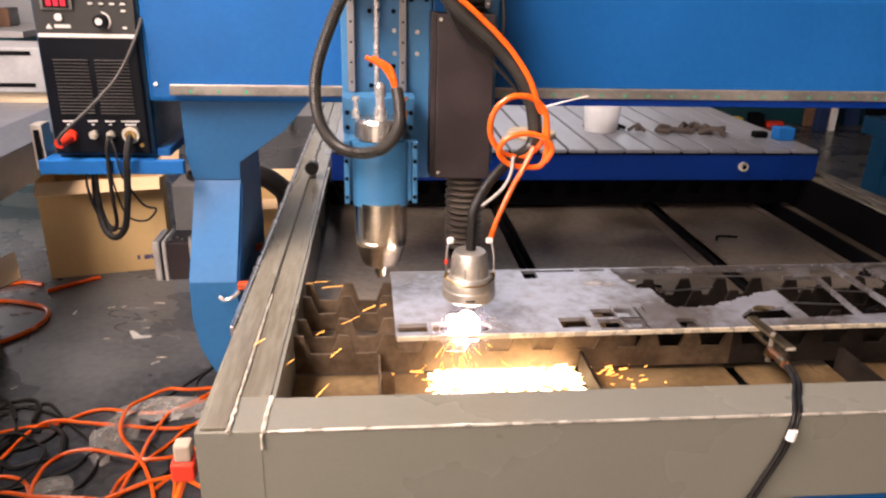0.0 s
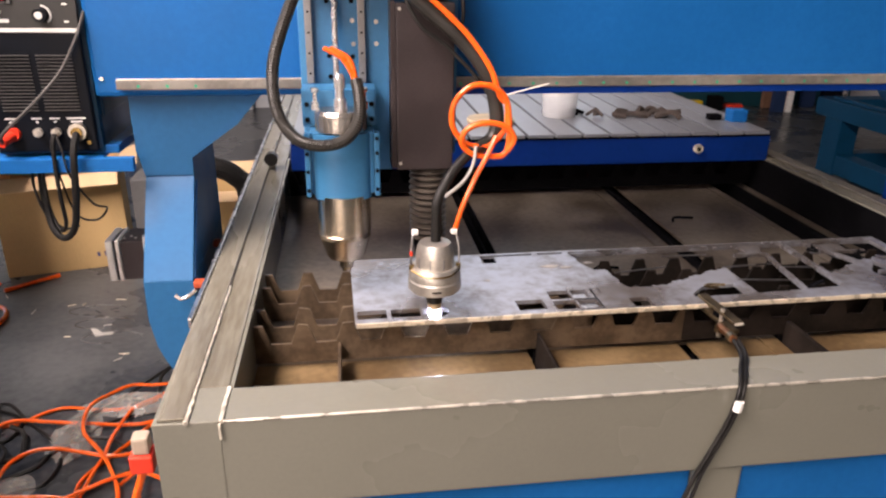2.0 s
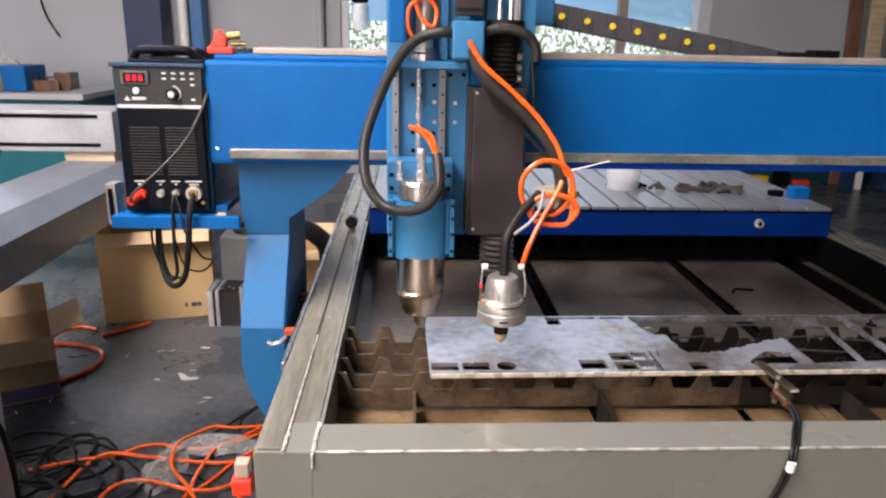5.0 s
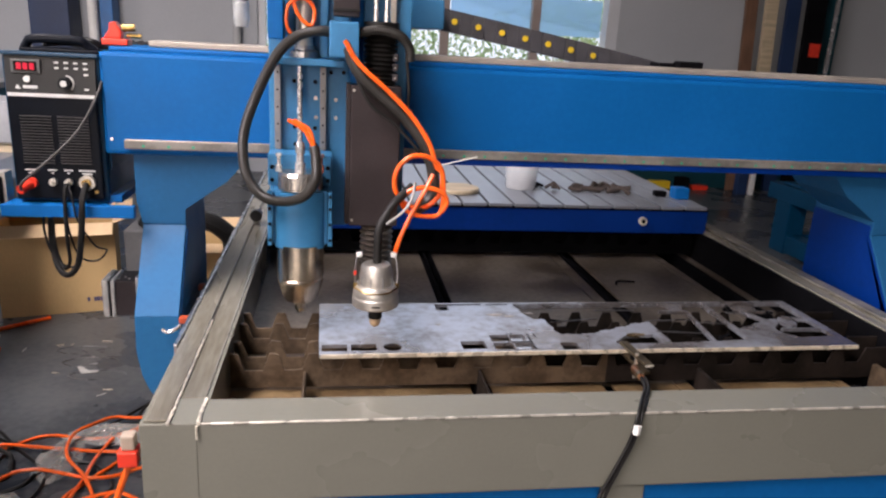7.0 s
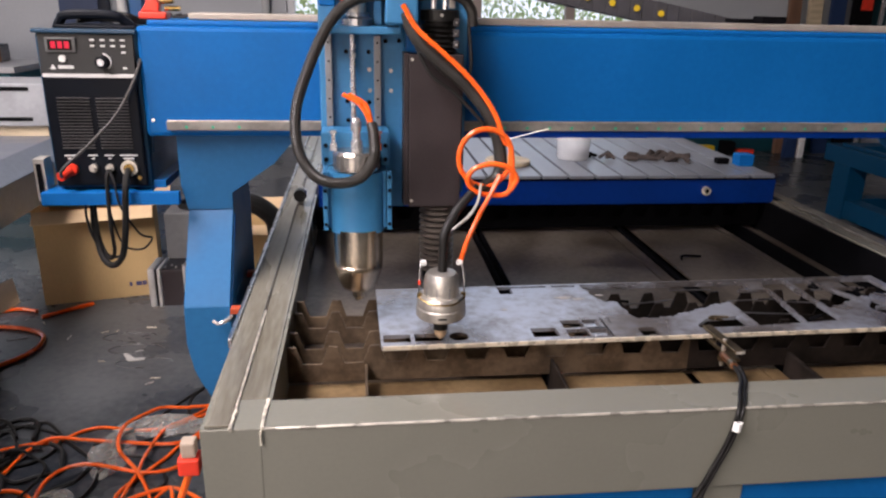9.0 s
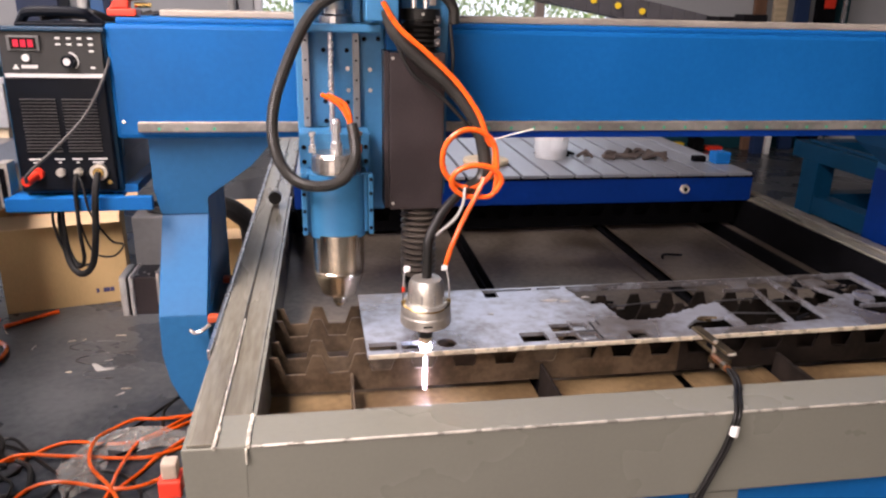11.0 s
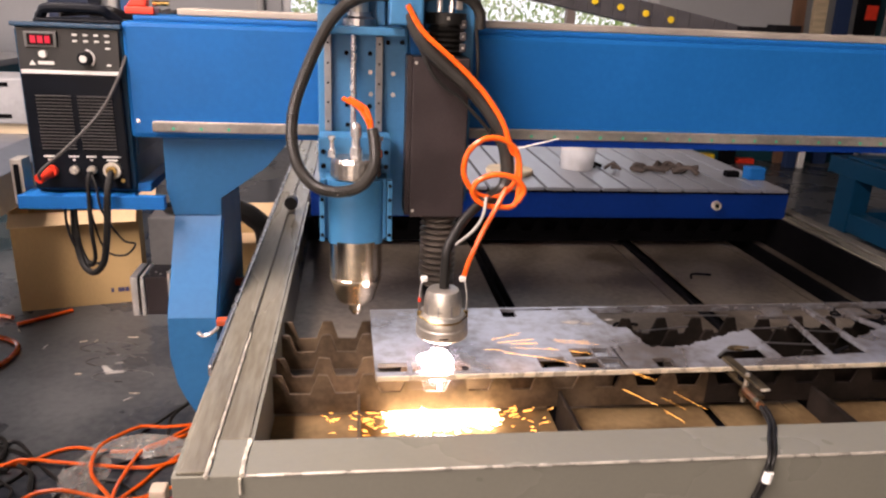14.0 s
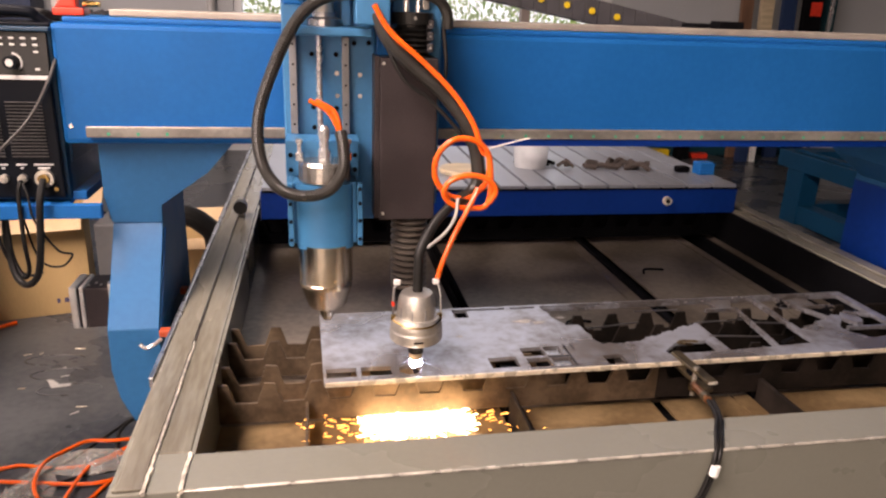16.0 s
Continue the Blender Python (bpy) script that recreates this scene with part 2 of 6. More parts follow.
def rod(p, q, r, n=12, bm=None):
    bm = bm or bmesh.new()
    p, q = Vector(p), Vector(q)
    d = (q - p).normalized()
    u = d.orthogonal().normalized()
    v = d.cross(u)
    rings = [[bm.verts.new(c + r * (math.cos(2 * math.pi * i / n) * u + math.sin(2 * math.pi * i / n) * v)) for i in range(n)] for c in (p, q)]
    for i in range(n):
        bm.faces.new((rings[0][i], rings[0][(i + 1) % n], rings[1][(i + 1) % n], rings[1][i]))
    bm.faces.new(rings[0])
    bm.faces.new(rings[1])
    return bm


def spline(pts, step=8):
    P = [Vector(p) for p in pts]
    P = [P[0] * 2 - P[1]] + P + [P[-1] * 2 - P[-2]]
    out = []
    for i in range(1, len(P) - 2):
        a, b, c, d = P[i - 1:i + 3]
        for k in range(step):
            t = k / step
            out.append(0.5 * (2 * b + (c - a) * t + (2 * a - 5 * b + 4 * c - d) * t * t + (3 * b - a - 3 * c + d) * t ** 3))
    out.append(P[-2])
    return out


def tube(pts, r, n=8, step=8, rib=0.0, bm=None, pitch=0.006):
    """A hose along smoothed points; rib makes it corrugated."""
    bm = bm or bmesh.new()
    c = spline(pts, step)
    if rib:
        d = [0.0]
        for a, b in zip(c, c[1:]):
            d.append(d[-1] + (b - a).length)
        m = int(d[-1] / pitch) * 2
        cc, j = [], 0
        for k in range(m + 1):
            s = d[-1] * k / m
            while j < len(d) - 2 and d[j + 1] < s:
                j += 1
            f = (s - d[j]) / max(1e-6, d[j + 1] - d[j])
            cc.append(c[j].lerp(c[j + 1], f))
        c = cc
    rings = []
    u = None
    for i, p in enumerate(c):
        t = (c[min(i + 1, len(c) - 1)] - c[max(i - 1, 0)]).normalized()
        u = (u - t * u.dot(t)).normalized() if u else t.orthogonal().normalized()
        v = t.cross(u)
        rad = r * (1 + (rib if i % 2 else -rib))
        rings.append([bm.verts.new(p + rad * (math.cos(2 * math.pi * k / n) * u + math.sin(2 * math.pi * k / n) * v)) for k in range(n)])
    for a, b in zip(rings, rings[1:]):
        for i in range(n):
            bm.faces.new((a[i], a[(i + 1) % n], b[(i + 1) % n], b[i]))
    bm.faces.new(rings[0])
    bm.faces.new(rings[-1])
    return bm


def prism(outline, axis, a, b, bev=0.0):
    """An outline of 2D points pushed from a to b along axis x, y or z."""
    bm = bmesh.new()
    put = {"x": lambda p, d: (d, p[0], p[1]), "y": lambda p, d: (p[0], d, p[1]), "z": lambda p, d: (p[0], p[1], d)}[axis]
    A = [bm.verts.new(put(p, a)) for p in outline]
    B = [bm.verts.new(put(p, b)) for p in outline]
    n = len(A)
    for i in range(n):
        bm.faces.new((A[i], A[(i + 1) % n], B[(i + 1) % n], B[i]))
    bm.faces.new(A)
    bm.faces.new(B)
    if bev:
        bmesh.ops.recalc_face_normals(bm, faces=bm.faces)
        bmesh.ops.bevel(bm, geom=list(bm.edges), offset=bev, segments=2, affect="EDGES", profile=0.6)
    return bm


def structure(name, bm, material, label, category):
    return tagged(part(name, bm, material), label, category, kind="structure")


def bolt_head(x, y, z, r, depth, parent, material=None, name="bolt"):
    return part(name, rod((x, y, z), (x, y - depth, z), r, 8), material or DARKSTEEL, parent)


# ---- hall ----
B = 0.51          # top of the cutting bed
structure("floor", box(-7, 7, -6.2, 5.2, -0.12, 0.0, 0), FLOOR, "dark grey worn glossy workshop floor with scuffs", "floor")


def wall_with_openings(name, along, fixed0, fixed1, a0, a1, z1, holes, label, material=None):
    """A wall along x or y with rectangular openings (a, b, z0, z1)."""
    bm = bmesh.new()
    cuts = sorted({a0, a1, *[h[0] for h in holes], *[h[1] for h in holes]})
    for p, q in zip(cuts, cuts[1:]):
        zs = sorted([(h[2], h[3]) for h in holes if h[0] <= p and h[1] >= q])
        z = 0.0
        for lo, hi in zs + [(z1, z1)]:
            if lo > z:
                if along == "x":
                    add_box(bm, p, q, fixed0, fixed1, z, lo)
                else:
                    add_box(bm, fixed0, fixed1, p, q, z, lo)
            z = hi
    return structure(name, bm, material or WALL, label, "wall")


wall_with_openings("wall_north", "x", 5.0, 5.2, -7, 7, 3.45, [(-0.25, 2.72, 0.9, 3.3), (-6.0, -2.9, 0.9, 3.2)], "grey-white plastered workshop wall with wide windows")
# south and west walls are out of view; their openings only admit light
wall_with_openings("wall_south", "x", -6.2, -6.0, -7, 7, 3.45, [(-4.0, -0.4, 0.0, 3.2)], "unseen grey-white workshop wall with an opening for front light")
wall_with_openings("wall_west", "y", -7, -6.8, -6, 5.0, 3.45, [(-4.2, -0.2, 1.3, 3.2)], "unseen grey-white workshop wall with an opening for side light")
# unseen east wall, coloured dark to cut bounce; opening shaped for the sun patch
wall_with_openings("wall_east", "y", 6.8, 7, -6, 5.0, 3.45, [(-2.25, -1.75, 2.6, 3.3)], "unseen dark blue wall added to cut bounce, with a small sun opening", DARKWALL)
# unseen roof, dark to cut bounce and holed for added top light
_cb = bmesh.new()
for _b in ((-7, -2.2, -6.2, 5.2), (-0.8, 7, -6.2, 5.2), (-2.2, -0.8, -6.2, -2.9), (-2.2, -0.8, 0.7, 5.2)):
    add_box(_cb, *_b, 3.45, 3.60)
structure("ceiling", _cb, CEIL, "unseen dark grey ceiling, with an opening added for top light", "ceiling")
structure("ground", box(-60, 60, 5.3, 90, -0.3, -0.15, 0), mat("outside_ground", (0.16, 0.17, 0.1), 0.9, scale=0.5), "sunlit ground outside the windows", "ground")


def window(name, x0, x1, z0, z1, mullions):
    w = tagged(new(name), "white framed workshop window", "window", kind="structure")
    t = 0.06
    for nm, bm in (("window_sill", box(x0, x1, 4.93, 5.14, z0, z0 + t)), ("window_head", box(x0, x1, 5.03, 5.14, z1 - t, z1)),
                   ("window_jamb", box(x0, x0 + t, 5.03, 5.14, z0 + t, z1 - t)), ("window_jamb", box(x1 - 0.1, x1, 5.0, 5.14, z0 + t, z1 - t))):
        part(nm, bm, PVC, w)
    for mx in mullions:
        part("mullion", box(mx - 0.035, mx + 0.035, 5.05, 5.12, z0 + t, z1 - t), MULLION, w)
    return w


def film_material():
    """Pale blue film that scatters the daylight behind it."""
    m = bpy.data.materials.new("blue_window_film")
    m.use_nodes = True
    nt = m.node_tree
    nt.nodes.remove(nt.nodes["Principled BSDF"])
    t, c, mx = nt.nodes.new("ShaderNodeBsdfTranslucent"), nt.nodes.new("ShaderNodeBsdfTransparent"), nt.nodes.new("ShaderNodeMixShader")
    t.inputs[0].default_value, c.inputs[0].default_value = (0.70, 0.86, 0.98, 1), (0.60, 0.80, 1.0, 1)
    nt.links.new(t.outputs[0], mx.inputs[1])
    nt.links.new(c.outputs[0], mx.inputs[2])
    mx.inputs[0].default_value = 0.40
    nt.links.new(mx.outputs[0], nt.nodes["Material Output"].inputs[0])
    return m


BLUEFILM = film_material()
window("window_1", -0.25, 2.72, 0.9, 3.3, (0.5, 1.25, 2.02))
window("window_2", -6.0, -2.9, 0.9, 3.2, (-5.2, -4.4, -3.62))
for x0, x1 in ((1.30, 1.98), (2.06, 2.60), (-0.17, 0.46), (0.55, 1.2)):
    tagged(part("window_film", box(x0, x1, 5.10, 5.104, 1.22, 1.52, 0), BLUEFILM), "faded blue film stuck inside the window", "film")


def leaf_material():
    """Thin leaves that let the daylight through."""
    m = bpy.data.materials.new("hedge_leaf")
    m.use_nodes = True
    nt = m.node_tree
    nt.nodes.remove(nt.nodes["Principled BSDF"])
    geo, ramp = nt.nodes.new("ShaderNodeNewGeometry"), nt.nodes.new("ShaderNodeValToRGB")
    ramp.color_ramp.elements[0].color, ramp.color_ramp.elements[1].color = (0.40, 0.60, 0.26, 1), (0.86, 0.93, 0.66, 1)
    d, t, mx = nt.nodes.new("ShaderNodeBsdfDiffuse"), nt.nodes.new("ShaderNodeBsdfTranslucent"), nt.nodes.new("ShaderNodeMixShader")
    nt.links.new(geo.outputs["Random Per Island"], ramp.inputs[0])
    nt.links.new(ramp.outputs[0], d.inputs[0])
    nt.links.new(ramp.outputs[0], t.inputs[0])
    nt.links.new(d.outputs[0], mx.inputs[1])
    nt.links.new(t.outputs[0], mx.inputs[2])
    mx.inputs[0].default_value = 0.8
    nt.links.new(mx.outputs[0], nt.nodes["Material Output"].inputs[0])
    return m


def leaf_hedge():
    """A bright hedge outside: many small leaves in uneven clumps."""
    rnd = random.Random(4)
    bm = bmesh.new()
    for k in range(330):
        cx, cz = rnd.uniform(-8, 6), 0.2 + rnd.random() ** 1.3 * 1.45
        cy = rnd.uniform(7.2, 8.8)
        for j in range(90):
            c = Vector((cx + rnd.gauss(0, 0.22), cy + rnd.gauss(0, 0.15), cz + rnd.gauss(0, 0.18)))
            m = Euler((rnd.uniform(0, 3), rnd.uniform(0, 3), rnd.uniform(0, 3))).to_matrix()
            s = rnd.uniform(0.028, 0.055)
            vs = [bm.verts.new(c + m @ Vector(p) * s) for p in ((-1, 0, 0), (0, -0.45, 0.1), (1, 0, 0), (0, 0.45, 0.1))]
            bm.faces.new(vs)
    ob = part("hedge", bm, leaf_material())
    return tagged(ob, "sunlit green hedge outside the windows", "hedge", kind="stuff")


leaf_hedge()
structure("backdrop", box(-40, 40, 30, 30.2, -1, 22, 0), arc_mat("bright_hazy_sky", (0.82, 0.93, 1.0), 1.35), "bright hazy sky beyond the hedge", "sky")


# columns and pipes on the far wall
def column(x0, x1, y0, y1, material, label, name="column", z1=3.43):
    ob = thing(name, label, "column")
    part("shaft", box(x0, x1, y0, y1, 0.0, z1, 0.006), material, ob)
    part("base_plate", box(x0 - 0.03, x1 + 0.03, y0 - 0.03, y1 - 0.004, 0.0, 0.02), material, ob)
    return ob


column(-1.82, -1.55, 4.72, 4.98, NAVYCOL, "dark blue painted steel column by the wall")
column(-1.36, -1.27, 4.80, 4.98, mat("bright_blue_post", (0.02, 0.13, 0.35), 0.4), "blue steel post by the wall")
tagged(part("white_pipe", lathe([(0.035, 0), (0.035, 3.43)], -1.42, 4.84, 14), WHITEPL), "white plastic pipe running up the wall", "pipe")
tagged(part("grey_pipe", lathe([(0.03, 0), (0.03, 3.43)], -0.40, 4.94, 12), LIGHTGREY), "grey conduit running up the wall", "pipe")
for x, w, ma, lab, tl in ((3.82, 0.10, WOODBROWN, "brown board leaning on the wall", 0.16), (3.98, 0.11, WOODPALE, "pale board leaning on the wall", 0.12),
                          (4.17, 0.12, NAVYCOL, "dark blue panel leaning on the wall", 0.1), (4.38, 0.17, DARKSTEEL, "black panel leaning on the wall", 0.1)):
    tagged(part("leaning_board", box(x - w / 2, x + w / 2, -0.02, 0.02, 0, 2.3, 0.003, Matrix.Translation((0, 4.72, 0)) @ Matrix.Rotation(-tl * 0.6, 4, "X")), ma), lab, "board", "boards by the wall")
tagged(part("red_sticker", box(4.33, 4.43, 4.735, 4.738, 1.16, 1.27, 0), REDPL), "red sticker on the black panel", "sticker")
tagged(part("steel_strip", box(4.485, 4.515, 4.70, 4.72, 0, 2.2), CHROME), "shiny thin steel strip leaning on the wall", "strip")
tagged(part("teal_post", box(4.56, 4.63, 4.82, 4.98, 0, 3.3), TEAL), "teal painted post by the wall", "post")


# ---- cutting bed ----
def cutting_bed():
    bed = thing("cutting_bed", "olive-grey steel frame of a plasma cutting bed", "machine bed")
    part("front_beam", box(0.062, 1.752, 0.0, 0.082, 0.362, B, 0.004), GREYPAINT, bed)
    for nm, x0, x1 in (("side_rail", 0.060, 0.150), ("side_rail", 1.665, 1.754)):
        part(nm, box(x0, x1, 0.0845, 3.3, 0.362, B, 0.004), RAILPAINT, bed)
    # squared end of the left side rail stands at the corner
    part("rail_end_cap", box(0.0612, 0.1485, -0.0009, 0.0838, 0.3625, B + 0.0008, 0.002), GREYPAINT, bed)
    part("guide_rail", box(0.068, 0.1035, 0.002, 3.28, B + 0.002, B + 0.0065, 0.0012), RAILPAINT, bed, "flat worn painted guide rail")
    part("rail_line", rod((0.1050, 0.40, B + 0.0008), (0.1050, 3.28, B + 0.0008), 0.0014, 6), SLAT, bed)
    seam = random.Random(12)
    part("weld_bead", tube([(0.1050 + seam.gauss(0, 0.0003), 0.03 + 0.016 * k, B + 0.0018 + seam.gauss(0, 0.0005)) for k in range(26)], 0.0024, 7, 3), WELD, bed, "pale weld seam along the guide rail")
    # added bar: stands for the window reflection on the rail's edge
    part("edge_bar", box(0.0515, 0.0595, 0.30, 3.28, B - 0.016, B + 0.004, 0.002), BARSTEEL, bed, "steel bar added for the bright reflection along the outer edge")
    part("guide_rail", box(1.703, 1.738, 0.002, 3.28, B + 0.001, B + 0.0075, 0.0012), RAILSTEEL, bed, "flat worn steel guide rail")
    rnd = random.Random(2)
    for p, q in (((0.1505, -0.002, B + 0.001), (0.1515, 0.080, B + 0.001)), ((0.106, -0.004, B + 0.002), (0.106, 0.05, B + 0.003))):
        pts = [Vector(p).lerp(Vector(q), k / 9) + Vector((rnd.gauss(0, 0.0006), 0, rnd.gauss(0, 0.0004))) for k in range(10)]
        part("weld_bead", tube(pts, 0.0034, 6, 2), WELD, bed)
    part("weld_bead", tube([(0.149, -0.004, B - 0.002 - 0.012 * k) for k in range(3)], 0.002, 6, 2), WELD, bed)
    # pale rod along the front beam's top edge
    part("bright_edge", rod((0.152, 0.0006, B - 0.0012), (1.752, 0.0006, B - 0.0012), 0.0022, 6), mat("pale_edge_line", (0.62, 0.58, 0.50), 0.3, 0.5, var=0.3, scale=30), bed, "thin pale line along the front top edge")
    for x0, x1 in ((0.060, 0.235), (0.845, 0.925), (1.57, 1.75)):
        part("leg", box(x0, x1, 0.006, 0.12, 0.0, 0.361, 0.004), GREYPAINT, bed)
    for y in (1.3, 3.1):
        for x0, x1 in ((0.062, 0.15), (1.667, 1.75)):
            part("leg", box(x0, x1, y, y + 0.1, 0.0, 0.361, 0.004), GREYPAINT, bed)
    for x0, x1 in ((0.237, 0.843), (0.927, 1.568)):
        part("front_panel", box(x0, x1, 0.014, 0.03, 0.03, 0.3605, 0.003), BLUE, bed, "bright blue sheet panel below the front beam")
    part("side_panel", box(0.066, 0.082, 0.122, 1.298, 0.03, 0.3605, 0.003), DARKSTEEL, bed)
    part("side_panel", box(1.73, 1.746, 0.122, 1.298, 0.03, 0.3605, 0.003), BLUE, bed)
    # inner walls of the tray
    part("inner_wall", box(0.1505, 0.156, 0.0825, 1.40, 0.34, B - 0.002, 0), GREYPAINT, bed)
    # right and rear walls near-black: their shade is put into the colour
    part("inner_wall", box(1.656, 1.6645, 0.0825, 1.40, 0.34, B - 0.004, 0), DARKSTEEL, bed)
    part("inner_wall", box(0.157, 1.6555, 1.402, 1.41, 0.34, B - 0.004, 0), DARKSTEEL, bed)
    # tray sheets with dark support bars between
    for x0, x1 in ((0.157, 0.655), (0.697, 0.952), (0.974, 1.120), (1.124, 1.158), (1.208, 1.507), (1.511, 1.539), (1.612, 1.655)):
        part("tray_sheet", box(x0, x1, 0.0825, 0.318, 0.396, 0.402, 0), OCHRETRAY, bed, "tray sheet coated with ochre cutting dust")
    for x0, x1 in ((0.157, 0.655), (0.697, 1.120), (1.124, 1.158), (1.208, 1.507), (1.511, 1.539), (1.612, 1.655)):
        part("tray_sheet", box(x0, x1, 0.3185, 1.40, 0.396, 0.402, 0), TRAY, bed)
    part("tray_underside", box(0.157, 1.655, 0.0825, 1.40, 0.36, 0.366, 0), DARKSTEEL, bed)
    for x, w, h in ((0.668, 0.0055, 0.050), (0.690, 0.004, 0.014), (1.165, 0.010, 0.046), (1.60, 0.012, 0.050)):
        part("support_bar", box(x - w / 2, x + w / 2, 0.0835, 0.298, 0.367, 0.402 + h, 0.001), SLAT if w > 0.011 else DARKSLAT if h > 0.04 else DARKSTEEL, bed)
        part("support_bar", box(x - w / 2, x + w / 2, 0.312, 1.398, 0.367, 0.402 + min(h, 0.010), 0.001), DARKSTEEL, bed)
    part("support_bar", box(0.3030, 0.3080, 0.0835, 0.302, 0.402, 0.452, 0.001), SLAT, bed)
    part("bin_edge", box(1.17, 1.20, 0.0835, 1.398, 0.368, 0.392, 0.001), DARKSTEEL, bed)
    # row of toothed slats
    rnd = random.Random(8)

    def slat(y, x0, x1, lift, kmin):
        """A strip with a row of sloped teeth and flat-bottomed gaps."""
        top, low, pitch = B - 0.0205 + lift, B - 0.0575 + lift, 0.0790
        outline, k = [(x0, 0.415), (x0, top)], 0
        while True:
            c = 0.2035 + (k + kmin) * pitch
            if c + 0.033 > x1:
                break
            j, w = rnd.uniform(-0.002, 0.001), rnd.uniform(-0.001, 0.001)
            if c - 0.033 > x0:
                outline += [(c - 0.0305 + w, top + j), (c - 0.0175, low), (c + 0.0175, low + rnd.uniform(-0.001, 0.001)), (c + 0.0305 + w, top + rnd.uniform(-0.002, 0.001))]
            k += 1
        outline += [(x1, top), (x1, 0.415)]
        return prism(outline, "y", y, y + 0.005)

    for y, lift in ((0.305, 0.0), (0.366, 0.001), (0.468, -0.001), (0.528, 0.0)):
        n = 9 if y < 0.31 else 7
        cut = 0.2035 + 0.0790 * n + 0.0395
        part("slat", slat(y, 0.1575, cut - 0.0006, lift, 0), SLAT, bed, "rusty toothed steel support slat")
        # right-hand lengths are near-black, from the cut onwards
        part("slat", slat(y, cut, 1.653, lift, n + 1), DARKSLAT, bed, "near-black toothed steel support slat")
    # rear slat stands under the table: its shade is put into the colour
    part("slat", slat(1.30, 0.1575, 1.653, -0.004, 0), DARKSTEEL, bed, "toothed support slat, near-black for the shade under the table")
    return bed


cutting_bed()


def raster(nx, ny, cell, x0, y0, z0, z1, filled):
    """A flat plate made of small cells, with real edges round the cells that are missing."""
    ok = [[filled(x0 + (i + 0.5) * cell, y0 + (j + 0.5) * cell) for j in range(ny)] for i in range(nx)]
    verts, faces, idx = [], [], {}

    def v(i, j, k):
        key = (i, j, k)
        if key not in idx:
            idx[key] = len(verts)
            verts.append((x0 + i * cell, y0 + j * cell, z1 if k else z0))
        return idx[key]

    for i in range(nx):
        for j in range(ny):
            if not ok[i][j]:
                continue
            faces.append((v(i, j, 1), v(i + 1, j, 1), v(i + 1, j + 1, 1), v(i, j + 1, 1)))
            faces.append((v(i, j, 0), v(i, j + 1, 0), v(i + 1, j + 1, 0), v(i + 1, j, 0)))
            for di, dj, a, b in ((-1, 0, (i, j + 1), (i, j)), (1, 0, (i + 1, j), (i + 1, j + 1)), (0, -1, (i, j), (i + 1, j)), (0, 1, (i + 1, j + 1), (i, j + 1))):
                p, q = i + di, j + dj
                if not (0 <= p < nx and 0 <= q < ny and ok[p][q]):
                    faces.append((v(*a, 0), v(*b, 0), v(*b, 1), v(*a, 1)))
    me = bpy.data.meshes.new("plate")
    me.from_pydata(verts, [], faces)
    me.update()
    return me


PX0, PX1, PY0, PY1 = 0.334, 1.550, 0.300, 0.588


def along(u, v, a, b, half):
    """Whether u, v lies on the bar of that half width from a to b."""
    dx, dy = b[0] - a[0], b[1] - a[1]
    f = min(1.0, max(0.0, ((u - a[0]) * dx + (v - a[1]) * dy) / (dx * dx + dy * dy)))
    return (u - a[0] - f * dx) ** 2 + (v - a[1] - f * dy) ** 2 < half * half


